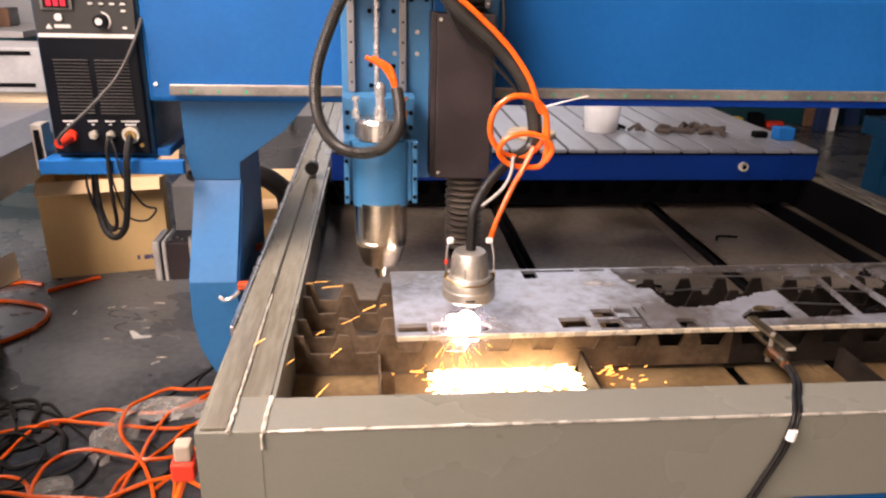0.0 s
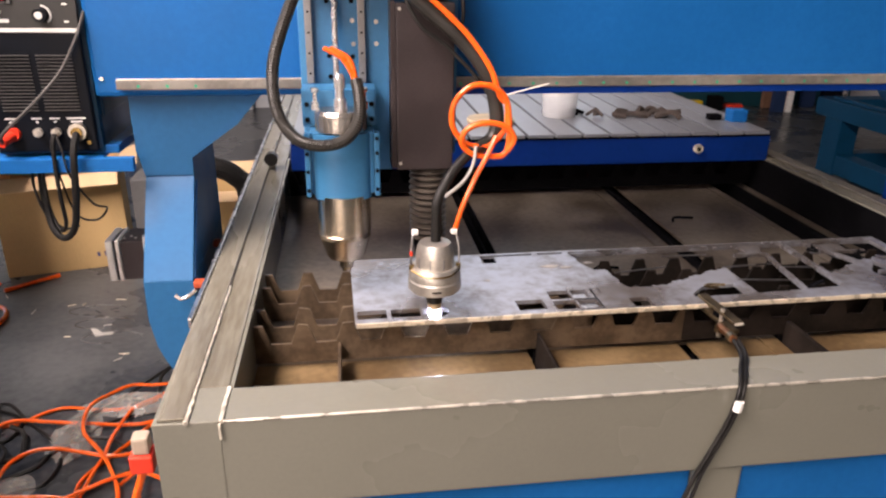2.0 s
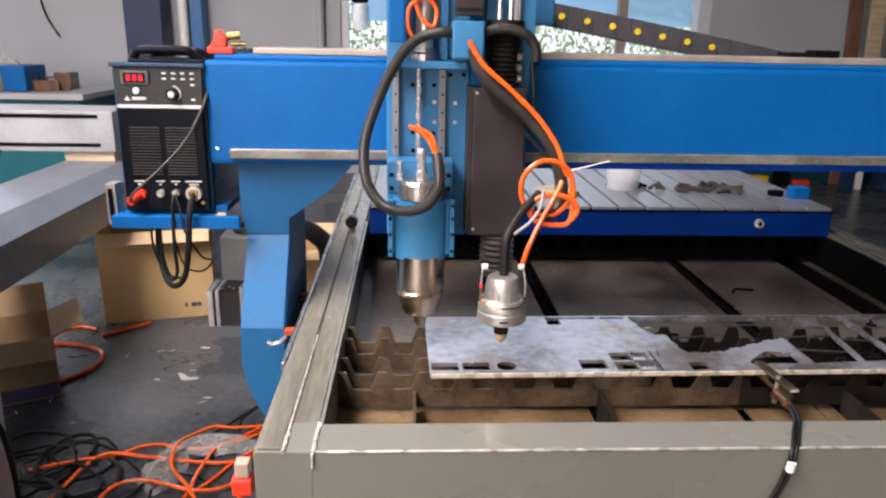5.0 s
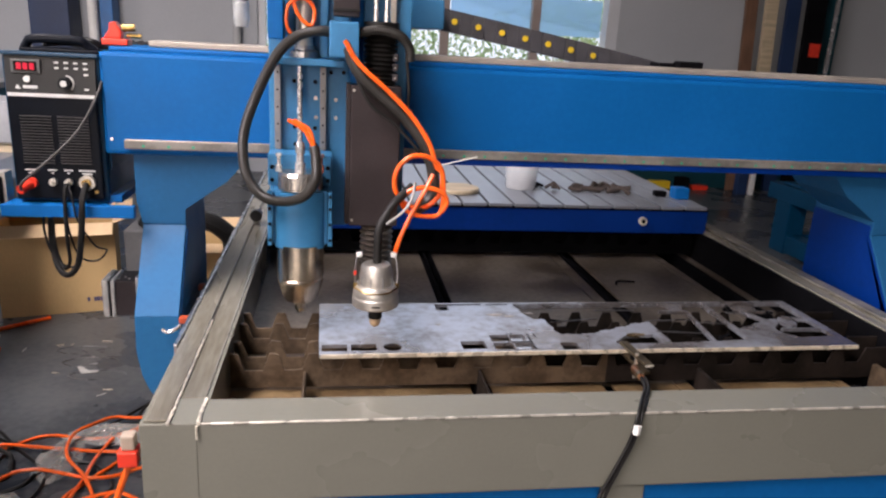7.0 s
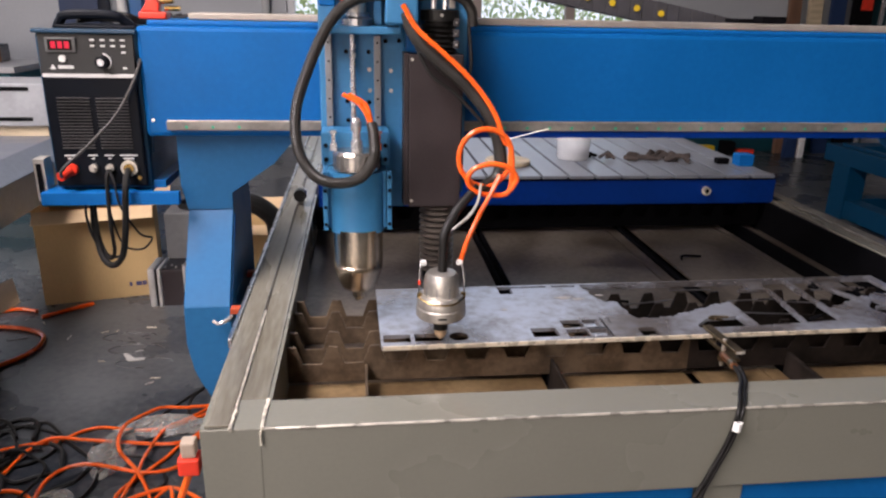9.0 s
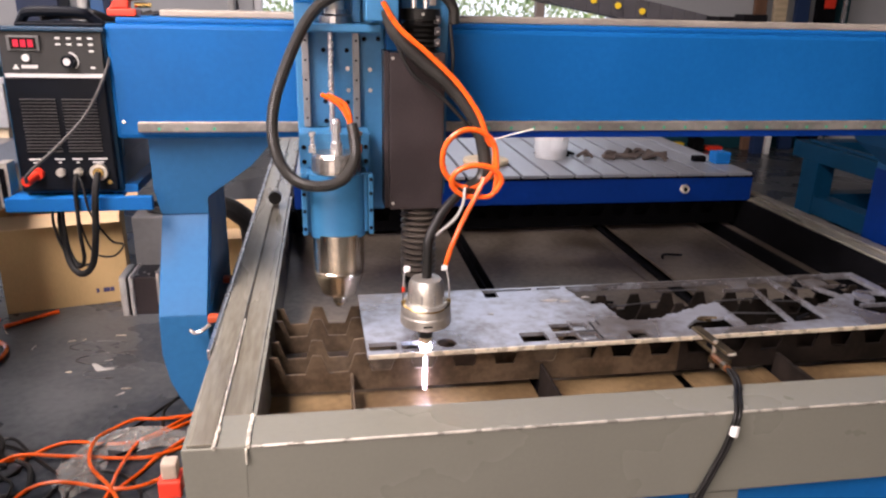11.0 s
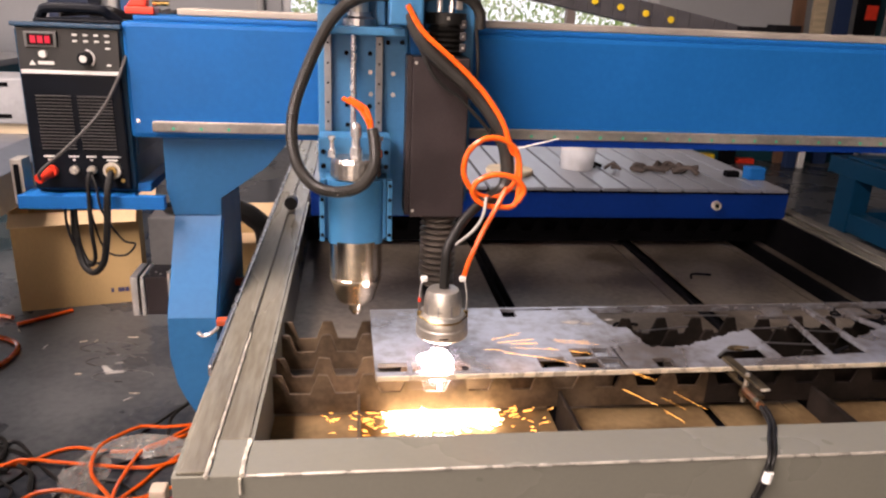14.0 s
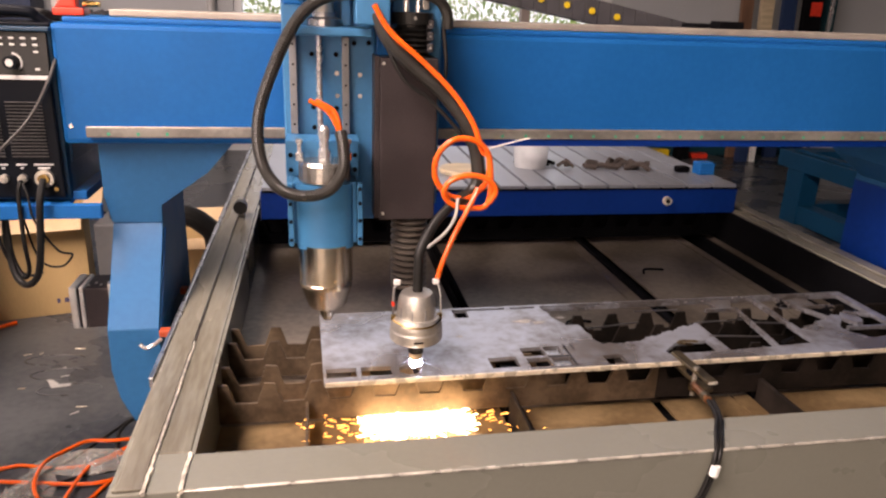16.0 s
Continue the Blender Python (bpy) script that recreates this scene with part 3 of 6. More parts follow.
def plate_solid(x, y):
    u, v = x - PX0, y - PY0
    wave = 0.003 * math.sin(u * 140) + 0.002 * math.sin(u * 337 + v * 200)
    # square cut-outs and a round one near the front edge
    for a, b, c, d in ((0.006, 0.058, 0.014, 0.048), (0.066, 0.118, 0.014, 0.048), (0.298, 0.349, 0.014, 0.056), (0.367, 0.409, 0.052, 0.087),
                       (0.367, 0.411, 0.010, 0.044), (0.413, 0.446, 0.053, 0.087), (0.414, 0.452, 0.010, 0.042), (0.515, 0.553, 0.006, 0.040), (0.274, 0.304, 0.238, 0.280)):
        if a < u < b and c < v < d:
            return False
    if (u - 0.151) ** 2 + (v - 0.031) ** 2 < 0.019 ** 2:
        return False
    # narrow slots behind, with bridges left between them
    if 0.304 <= u < 1.190 and 0.269 < v < 0.281 and not any(abs(u - c) < 0.006 for c in (0.397, 0.464, 0.652, 0.79, 0.972, 1.06)):
        return False
    if u < 0.46 or v > 0.268 or u > 1.194:
        return True
    # ragged end of the whole part
    edge = 0.470 + 0.25 * (0.268 - v) if v > 0.178 else 0.522 + 0.12 * (0.178 - v) if v > 0.095 else 0.535
    if u < edge + wave:
        return True
    # torn tongue along the front, strip of the front edge
    if v < 0.030 + 0.06 * max(0.0, u - 0.77):
        return True
    top = 0.086 if u < 0.60 else 0.086 + 0.42 * (u - 0.60)
    hole = 0.645 < u < 0.752 and 0.030 < v < 0.042 + 0.9 * min(u - 0.645, 0.035) + 0.08 * max(0.0, u - 0.68)
    if u < 0.775 and v < min(top, 0.152) + wave and not hole:
        return True
    # bars that are left across the opening, and the loose patches
    for a, b, w in (((0.770, 0.150), (0.757, 0.025), 0.006), ((0.906, 0.221), (0.881, 0.036), 0.004), ((0.976, 0.27), (0.974, 0.045), 0.006), ((1.144, 0.180), (1.195, 0.159), 0.003),
                    ((1.094, 0.104), (1.195, 0.101), 0.003), ((0.835, 0.224), (0.906, 0.221), 0.003), ((1.02, 0.224), (1.14, 0.214), 0.003), ((1.035, 0.268), (1.085, 0.150), 0.005)):
        if along(u, v, a, b, w):
            return True
    if 0.978 < u < 1.092 + 0.02 * math.sin(v * 50) and v < 0.104 + 0.50 * (u - 0.983) + wave:
        return True
    return 0.862 < u < 0.918 - 0.5 * (0.268 - v) and v > 0.222 or (u - 1.075) ** 2 / 0.0009 + (v - 0.238) ** 2 / 0.0005 < 1 + 60 * wave or (u - 1.135) ** 2 / 0.0004 + (v - 0.147) ** 2 / 0.0006 < 1 + 60 * wave


sheet = tagged(new("steel_sheet", raster(486, 115, 0.0025, PX0, PY0, B - 0.0195, B - 0.0115, plate_solid)),
               "thin grey steel sheet with cut-outs lying on toothed slats", "steel sheet")
sheet.data.materials.append(PLATE)
part("cut_edge", box(PX0 + 0.002, PX1 - 0.002, PY0 - 0.0040, PY0 - 0.0004, B - 0.0195, B - 0.0108, 0.001), CUTEDGE, sheet, "bright sheared front edge")
for u, v, w, d, r in ((0.4325, 0.0258, 0.034, 0.028, 2), (0.4290, 0.0700, 0.028, 0.030, -2)):
    tagged(part("cut_square", box(-w / 2, w / 2, -d / 2, d / 2, B - 0.0200, B - 0.0165, 0.0005, Matrix.Translation((PX0 + u, PY0 + v, 0)) @ Matrix.Rotation(radians(r), 4, "Z")), BARSTEEL),
           "small bright steel square dropped into its cut-out", "offcut", "offcuts")
for ua, va, ub, vb in ((0.530, 0.153, 0.650, 0.172), (0.665, 0.226, 0.766, 0.224), (0.769, 0.155, 0.884, 0.160), (0.896, 0.141, 0.961, 0.132), (0.765, 0.092, 0.869, 0.077)):
    tagged(part("wire_offcut", rod((PX0 + ua, PY0 + va, B - 0.0098), (PX0 + ub, PY0 + vb, B - 0.0102), 0.0017, 6), STEEL), "thin bright strip of offcut steel", "offcut", "strip offcuts")
for ua, va, n, seed in ((0.705, 0.060, 5, 3), (0.905, 0.045, 4, 4), (1.03, 0.225, 6, 7), (1.10, 0.195, 5, 9)):
    lump = random.Random(seed)
    pts = [(PX0 + ua + lump.uniform(-0.022, 0.022), PY0 + va + lump.uniform(-0.010, 0.010), B - 0.012 + lump.uniform(0.0, 0.012)) for k in range(n)]
    tagged(part("curled_offcut", tube(pts, 0.0026, 6, 5), OLDBRASS if seed < 4 else DARKSTEEL), "curled scorched sliver of cut steel", "offcut", "curled offcuts")


# scribed kerf lines
for ua, ub, va, vb in ((0.4535, 0.4560, 0.006, 0.090), (0.411, 0.4535, 0.0455, 0.0480), (0.470, 0.4715, 0.070, 0.092)):
    part("marker_line", box(PX0 + ua, PX0 + ub, PY0 + va, PY0 + vb, B - 0.0113, B - 0.0106, 0), DARKSTEEL, sheet)
DROSS = mat("pale_dross", (0.50, 0.46, 0.42), 0.5, 0.3, var=0.3, scale=80, bump=0.05)
for cx, cy, r in ((0.745, 0.505, 0.014), (0.775, 0.497, 0.010), (0.83, 0.515, 0.007), (0.60, 0.45, 0.005)):
    part("dross_fleck", prism([(cx + r * math.cos(a) * (1.3 + 0.4 * math.sin(3 * a + cx * 50)), cy + 0.6 * r * math.sin(a)) for a in [0.57 * k for k in range(11)]], "z", B - 0.0113, B - 0.0106), DROSS, sheet)


# the sheet lies slightly askew on its slats, with all that lies on it
_skew = Matrix.Translation((PX1, PY0, 0)) @ Matrix.Rotation(radians(0.95), 4, "Z") @ Matrix.Translation((-PX1, -PY0, 0))
for ob in list(scene.collection.all_objects):
    if ob.parent is None and ob.name.split(".")[0] in ("steel_sheet", "cut_square", "wire_offcut", "curled_offcut"):
        ob.matrix_world = _skew @ ob.matrix_basis


# work clamp with its cable over the front beam
def work_clamp():
    c = thing("earth_clamp", "steel earth clamp biting the sheet's front edge", "clamp")
    # two dull bars pinched together by a screw, copper lug of the cable below
    tilt = Matrix.Translation((0.987, 0.308, B - 0.008)) @ Matrix.Rotation(radians(4), 4, "Z")
    upper = part("jaw", box(-0.009, 0.010, -0.114, 0.006, 0.0, 0.006, 0.002, tilt), OLDBRASS, c)
    part("bright_tip", box(-0.0085, 0.0095, -0.1165, -0.1145, 0.0005, 0.0055, 0.0008, tilt), WELD, upper)
    part("lower_jaw", box(-0.008, 0.009, -0.108, 0.004, -0.020, -0.0125, 0.002, tilt), OLDBRASS, c)
    part("spacer", box(-0.006, 0.007, -0.060, -0.045, -0.0123, -0.0002, 0.001, tilt), DARKSTEEL, c)
    part("screw", rod(tilt @ Vector((-0.004, -0.07, -0.045)), tilt @ Vector((-0.004, -0.07, 0.011)), 0.0045, 10), RAILSTEEL, c)
    part("nut", rod(tilt @ Vector((-0.004, -0.07, -0.034)), tilt @ Vector((-0.004, -0.07, -0.022)), 0.009, 6), OLDBRASS, c)
    lug = part("lug", tube([tilt @ Vector((-0.004, -0.075, -0.022)), (0.968, 0.205, B - 0.014), (0.957, 0.165, B - 0.004), (0.949, 0.128, B + 0.003)], 0.0062, 10, 5), COPPER, c, "scorched copper cable lug")
    part("crimp", rod((0.954, 0.150, B - 0.001), (0.950, 0.132, B + 0.0025), 0.0078, 12), OLDBRASS, lug)
    k = thing("earth_cable", "black earth cable hanging over the front beam", "cable")
    for dx, r in ((-0.002, 0.0036), (0.0055, 0.0031)):
        part("sheath", tube([(0.949 + dx, 0.125, B + 0.004), (0.945 + dx, 0.10, B + 0.002), (0.930 + dx, 0.066, B + 0.002 + r), (0.914 + dx, 0.040, B + 0.001 + r), (0.897 + dx, 0.008, B + r), (0.887 + dx, -0.004 - r, B - 0.008),
                             (0.883 + dx, -0.004 - r, B - 0.035), (0.874 + dx, -0.005 - r, B - 0.066), (0.853 + dx, -0.006 - r, B - 0.118), (0.834 + dx * 1.5, -0.008 - r, B - 0.165), (0.812 + dx * 2, -0.02, B - 0.25), (0.81 + dx * 2, -0.04, B - 0.38), (0.84 + dx, -0.07, 0.008)], r, 10), RUBBER, k)
    part("label_tag", tube([(0.886, -0.012, B - 0.018), (0.884, -0.0125, B - 0.034)], 0.0066, 10, 2), WHITEPL, k, "white tape tag")
    return c


work_clamp()
for x0, y0, r in ((1.25, 0.99, 20), (0.9, 0.66, 70), (1.38, 0.62, 130)):
    tagged(part("metal_scrap", tube([(x0, y0, 0.404), (x0 + 0.03 * math.cos(r), y0 + 0.02, 0.409), (x0 + 0.07, y0 + 0.025 * math.sin(r), 0.405)], 0.0035, 5, 3), DARKSTEEL), "bit of black scrap lying in the tray", "scrap", "scraps")


# ---- slotted router table behind the bed ----
def slot_table():
    t = thing("slotted_table", "grey T-slot router table on a royal-blue frame", "machine table")
    part("front_beam", box(0.17, 1.672, 1.252, 1.33, 0.505, 0.590, 0.004), ROYAL, t)
    part("frame", box(0.17, 1.672, 1.332, 2.60, 0.505, 0.585, 0.003), ROYAL, t)
    x, w = 0.175, 0.088
    while x + w < 1.675:
        part("slat_panel", box(x, x + w - 0.010, 1.246, 2.60, 0.592, 0.602, 0.0015), SLOTPLATE, t)
        x += w
    part("slot_bed", box(0.174, 1.67, 1.25, 2.598, 0.5855, 0.5915, 0), DARKSTEEL, t)
    part("eye_bolt", rod((1.428, 1.251, 0.550), (1.428, 1.238, 0.550), 0.014, 14), WELD, t)
    part("bolt_hole", rod((1.428, 1.2375, 0.550), (1.428, 1.236, 0.550), 0.007, 10), DARKSTEEL, t)
    return t


SLOTPLATE = mat("slotted_grey_top", (0.30, 0.325, 0.365), 0.38, 0.4, var=0.12, scale=5, fine=90, bump=0.01, obj_random=0.06)
slot_table()
tagged(part("plastic_cup", lathe([(0.055, 0.603), (0.060, 0.66), (0.062, 0.690), (0.059, 0.690), (0.053, 0.608)], 1.055, 1.53, 26), CLEARPL), "cloudy clear plastic tub on the slotted table", "tub")


def rag(x, y, z, n, seed, material, label, name):
    rnd = random.Random(seed)
    o = thing(name, label, "rag")
    for k in range(n):
        a = (x + rnd.uniform(-0.13, 0.13), y + rnd.uniform(-0.035, 0.035), z + 0.008)
        b = (a[0] + rnd.uniform(-0.05, 0.05), a[1] + rnd.uniform(-0.02, 0.02), z + rnd.uniform(0.008, 0.03))
        c = (b[0] + rnd.uniform(-0.04, 0.04), b[1] + rnd.uniform(-0.02, 0.02), z + 0.006)
        part("fold", tube([a, b, c], rnd.uniform(0.005, 0.011), 6, 4), material, o)
    return o


rag(1.32, 1.50, 0.602, 14, 5, mat("grubby_brown_rag", (0.055, 0.043, 0.038), 0.9, var=0.4, scale=40), "crumpled brown rag and gloves on the slotted table", "crumpled_rag")
rag(1.13, 1.53, 0.602, 5, 9, DARKSTEEL, "small dark tool lying on the slotted table", "small_tool")
tagged(part("blue_block", box(1.603, 1.658, 1.38, 1.43, 0.602, 0.643, 0.004), BLUE), "small bright blue block on the table's edge", "block")
tagged(part("black_fitting", box(1.545, 1.59, 1.42, 1.45, 0.602, 0.622, 0.004), DARKSTEEL), "small black fitting on the slotted table", "fitting")
tagged(part("wooden_disc", lathe([(0.075, 0.6025), (0.078, 0.61), (0.075, 0.6175)], 0.80, 1.44, 30), WOODPALE), "pale round wooden disc on the slotted table", "disc")


# ---- gantry, in its place at the start of the second cut ----
def leg_plate(parent, mirror):
    """Bent blue side leg of the gantry: upper plate, sloped knee, tapered foot."""
    def X(x):
        return 1.812 - x if mirror else x
    def ext(outl, axis, a, b, bev=0.002):
        if axis == "x":
            a, b = sorted((X(a), X(b)))
            return prism(outl, "x", a, b, bev)
        return prism([(X(p[0]), p[1]) for p in outl], axis, a, b, bev)
    # inner parts of the right leg take navy for their shade
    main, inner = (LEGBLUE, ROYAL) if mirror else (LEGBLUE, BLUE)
    leg = part("leg", ext([(0.618, 0.838), (0.618, 0.675), (0.495, 0.4955), (0.86, 0.4955), (0.86, 0.838)], "x", -0.0715, 0.0230), main, parent)
    part("foot", ext([(-0.0715, 0.4953), (-0.0725, 0.41), (-0.0626, 0.351), (-0.050, 0.318), (-0.032, 0.283), (-0.008, 0.255), (0.0230, 0.245), (0.0230, 0.4953)], "y", 0.4955, 0.858), main, leg, "tapered foot plate of the leg")
    part("bracket", ext([(-0.0825, 0.8375), (-0.0825, 0.73), (-0.0715, 0.677), (0.0225, 0.677), (0.0240, 0.712), (0.118, 0.778), (0.17, 0.8375)], "y", 0.6145, 0.6178, 0.0008), main, leg)
    part("gusset", ext([(0.0235, 0.8375), (0.0235, 0.713), (0.118, 0.778), (0.17, 0.8375)], "y", 0.6185, 0.84), main, leg)
    part("side_flange", ext([(0.50, 0.490), (0.62, 0.664), (0.63, 0.664), (0.52, 0.490)], "x", 0.0232, 0.0262), inner, leg)
    if mirror:
        # plate over the leg's inner face, its shade put into the navy
        part("inner_side", ext([(0.622, 0.700), (0.622, 0.674), (0.499, 0.4945), (0.499, 0.250), (0.858, 0.250), (0.858, 0.700)], "x", 0.0262, 0.0235, 0), ROYAL, leg, "inner face of the leg, navy for its shade")
    for y, z in ((0.72, 0.476), (0.484, 0.482)):
        part("wiper", box(X(0.035) - 0.011, X(0.035) + 0.011, y, y + 0.02, z, z + 0.014, 0.003), WIPER, leg, "orange-red rubber wiper by the rail")
    if not mirror:
        part("hook", tube([(0.026, 0.492, 0.476), (0.014, 0.478, 0.470), (0.0, 0.474, 0.467), (-0.010, 0.474, 0.475)], 0.0042, 8, 6), CHROME, leg)
    return leg


def gantry():
    g = thing("gantry", "blue steel gantry bridge across the cutting bed", "gantry")
    beam = part("bridge_beam", box(-0.135, 1.995, 0.592, 0.80, 0.838, 1.056, 0.009), BLUE, g)
    part("top_lip", box(-0.115, 1.985, 0.600, 0.79, 1.0545, 1.068, 0.005), BLUE, beam)
    part("top_cover", box(-0.035, 1.97, 0.606, 0.74, 1.0685, 1.082, 0.003), mat("dusty_rail_cover", (0.42, 0.38, 0.33), 0.5, 0.4, var=0.15, scale=8), beam, "dusty linear rail along the bridge top")
    rail = part("linear_rail", box(-0.090, 1.96, 0.576, 0.5915, 0.853, 0.871, 0.002), mat("grey_bridge_rail", (0.22, 0.21, 0.19), 0.5, 0.4, var=0.3, scale=10, fine=100, bump=0.01), g, "worn steel rail along the bridge")
    # lip under the rail: the beam's blue with its shade put in
    part("rail_seat", box(0.30, 1.958, 0.580, 0.5915, 0.8385, 0.8525, 0.001), ROYAL, g)
    # lighter rod along the rail's top, put in for its highlight
    part("rail_top_edge", rod((-0.088, 0.5785, 0.8715), (1.958, 0.5785, 0.8715), 0.0026, 8), RAILSTEEL, g)
    for k in range(31):
        x = -0.05 + k * 0.052 if k < 3 else 0.56 + (k - 3) * 0.049
        part("rail_mark", rod((x, 0.5761, 0.860), (x, 0.5754, 0.860), 0.0032, 8), GREENMARK, rail)
    part("end_screw", rod((-0.118, 0.592, 0.872), (-0.118, 0.589, 0.872), 0.004, 8), CHROME, beam)
    leg_plate(g, False)
    leg_plate(g, True)
    # bracket that carries the power source
    part("carrier_front", box(-0.345, -0.0735, 0.556, 0.572, 0.702, 0.729, 0.002), BLUE, g)
    part("carrier_side", box(-0.345, -0.331, 0.5725, 0.96, 0.70, 0.727, 0.002), BLUE, g)
    part("carrier_rear", box(-0.33, -0.101, 0.945, 0.96, 0.70, 0.727, 0.002), BLUE, g)
    part("carrier_floor", box(-0.33, -0.135, 0.574, 0.943, 0.722, 0.7275, 0.001), BLUE, g)
    part("carrier_arm", box(-0.160, -0.108, 0.60, 0.90, 0.728, 0.745, 0.002), BLUE, g)
    up = part("channel_upright", box(-0.369, -0.347, 0.60, 0.64, 0.70, 0.79, 0.002), ALU, g)
    part("channel_slot", box(-0.363, -0.353, 0.5975, 0.5995, 0.71, 0.78, 0), DARKSTEEL, up)
    # feed motor beside the leg
    m = part("feed_motor", box(-0.156, -0.106, 0.655, 0.742, 0.434, 0.522, 0.004), BLACKBOX, g, "black stepper motor with silver end caps")
    part("end_cap", box(-0.166, -0.1565, 0.653, 0.744, 0.431, 0.525, 0.005), CASTCAP, m)
    part("end_cap", box(-0.186, -0.1700, 0.653, 0.744, 0.431, 0.525, 0.006), CASTCAP, m)
    part("cap_gap", box(-0.1698, -0.1662, 0.656, 0.741, 0.434, 0.522, 0.002), DARKSTEEL, m)
    part("mount_flange", box(-0.1055, -0.0985, 0.645, 0.752, 0.422, 0.534, 0.002), ALU, m)
    for k in range(4):
        part("cap_screw", rod((-0.150 + 0.012 * k, 0.675 + 0.012 * (k % 2), 0.522), (-0.150 + 0.012 * k, 0.675 + 0.012 * (k % 2), 0.524), 0.0028, 8), ALU, m)
    return g


GANTRY = gantry()


def power_source():
    p = thing("plasma_power_source", "black and teal plasma cutter power source with louvres", "power source")
    x0, x1, y0, z0, z1 = -0.326, -0.132, 0.585, 0.729, 1.046
    body = part("casing", box(x0, x1, y0 + 0.006, 0.93, z0, z1, 0.012), PSBLUE, p)
    face = part("front_face", box(x0 + 0.008, x1 - 0.008, y0 - 0.004, y0 + 0.0055, z0 + 0.008, z1 - 0.09, 0.004), PSBLACK, p)
    panel = part("control_panel", prism([(y0 - 0.004, 0.960), (y0 + 0.004, 1.039), (y0 + 0.012, 1.039), (y0 + 0.008, 0.960)], "x", x0 + 0.008, x1 - 0.008, 0.001), PSPANEL, p)
    part("hood_lip", box(x0, x1, y0 - 0.004, y0 + 0.02, z1 - 0.006, z1 + 0.002, 0.002), PSBLUE, p)
    part("white_strip", box(x0 + 0.012, x1 - 0.010, y0 - 0.0075, y0 - 0.0045, 0.9565, 0.9635, 0.0005), INK, panel)
    # louvres are a lighter grey than the face
    LOUVRE = mat("louvre_grey", (0.055, 0.052, 0.052), 0.35, var=0.2)
    for c in range(2):
        for k in range(17):
            xa = x0 + 0.030 + c * 0.074
            z = 0.818 + k * 0.0062
            part("louvre", prism([(y0 - 0.004, z), (y0 - 0.0075, z - 0.0012), (y0 - 0.004, z - 0.0030)], "x", xa, xa + 0.062, 0), LOUVRE, face)
    # display, lamps, knob, marks
    part("display_frame", box(x0 + 0.022, x0 + 0.079, y0 - 0.0035, y0 + 0.003, 1.004, 1.032, 0.002), mat("display_bezel", (0.10, 0.10, 0.10), 0.4), panel)
    part("display_glass", box(x0 + 0.028, x0 + 0.073, y0 - 0.0045, y0 - 0.0037, 1.008, 1.028, 0), LEDGLASS, panel)
    for k in range(3):
        part("digit", box(x0 + 0.034 + k * 0.0125, x0 + 0.043 + k * 0.0125, y0 - 0.0056, y0 - 0.0047, 1.0115, 1.0245, 0), LED, panel)
    part("round_button", rod((x0 + 0.052, y0 + 0.002, 0.992), (x0 + 0.052, y0 - 0.007, 0.992), 0.0065, 14), WHITEPL, panel)
    kn = part("knob", rod((x0 + 0.126, y0 + 0.002, 0.986), (x0 + 0.126, y0 - 0.015, 0.986), 0.0115, 18), PSBLACK, panel)
    part("knob_cap", rod((x0 + 0.126, y0 - 0.0152, 0.986), (x0 + 0.126, y0 - 0.0165, 0.986), 0.0065, 14), INK, kn)
    arc = [(x0 + 0.126 + 0.016 * math.cos(a), y0 - 0.0028, 0.986 + 0.016 * math.sin(a)) for a in [radians(-50 + 22 * k) for k in range(7)]]
    part("dial_mark", tube(arc, 0.0018, 5, 2), INK, panel)
    for k in range(4):
        for j, z in enumerate((1.026, 1.015)):
            part("panel_mark", box(x0 + 0.106 + k * 0.019, x0 + 0.114 + k * 0.019, y0 - 0.0014, y0 + 0.001, z, z + 0.0035, 0), INK, panel)
    part("panel_mark", box(x0 + 0.163, x0 + 0.171, y0 - 0.002, y0 + 0.001, 1.003, 1.0065, 0), INK, panel)
    part("panel_mark", box(x0 + 0.163, x0 + 0.171, y0 - 0.0028, y0 + 0.001, 0.973, 0.9765, 0), INK, panel)
    part("maker_mark", box(x0 + 0.042, x0 + 0.070, y0 - 0.0030, y0 - 0.0005, 0.973, 0.979, 0), INK, panel)
    part("maker_mark", prism([(x0 + 0.026, 0.9715), (x0 + 0.038, 0.9715), (x0 + 0.032, 0.981)], "y", y0 - 0.0030, y0 - 0.0005), INK, panel)
    # sockets along the foot
    red = part("earth_plug", rod((x0 + 0.040, y0 - 0.004, 0.772), (x0 + 0.030, y0 - 0.040, 0.764), 0.0095, 14), REDPL, p, "red rubber cable plug")
    part("socket_ring", rod((x0 + 0.042, y0 - 0.002, 0.773), (x0 + 0.0405, y0 - 0.012, 0.7725), 0.012, 14), REDPL, red)
    for x, r in ((0.085, 0.008), (0.117, 0.008), (0.155, 0.0165)):
        s = part("socket", rod((x0 + x, y0 - 0.003, 0.776), (x0 + x, y0 - 0.014, 0.776), r, 16), ALU, p)
        part("socket_core", rod((x0 + x, y0 - 0.0145, 0.776), (x0 + x, y0 - 0.020, 0.776), r * 0.6, 12), BRASS if r > 0.01 else ALU, s)
    for x, w in ((0.030, 0.026), (0.076, 0.018), (0.108, 0.018), (0.138, 0.034)):
        for dz in (0, 0.0065):
            part("socket_mark", box(x0 + x + dz, x0 + x + w - dz, y0 - 0.0055, y0 - 0.0042, 0.800 - dz, 0.8028 - dz, 0), INK, face)
    part("foot_screw", rod((x0 + 0.172, y0 - 0.003, 0.755), (x0 + 0.172, y0 - 0.008, 0.755), 0.004, 8), BRASS, face)
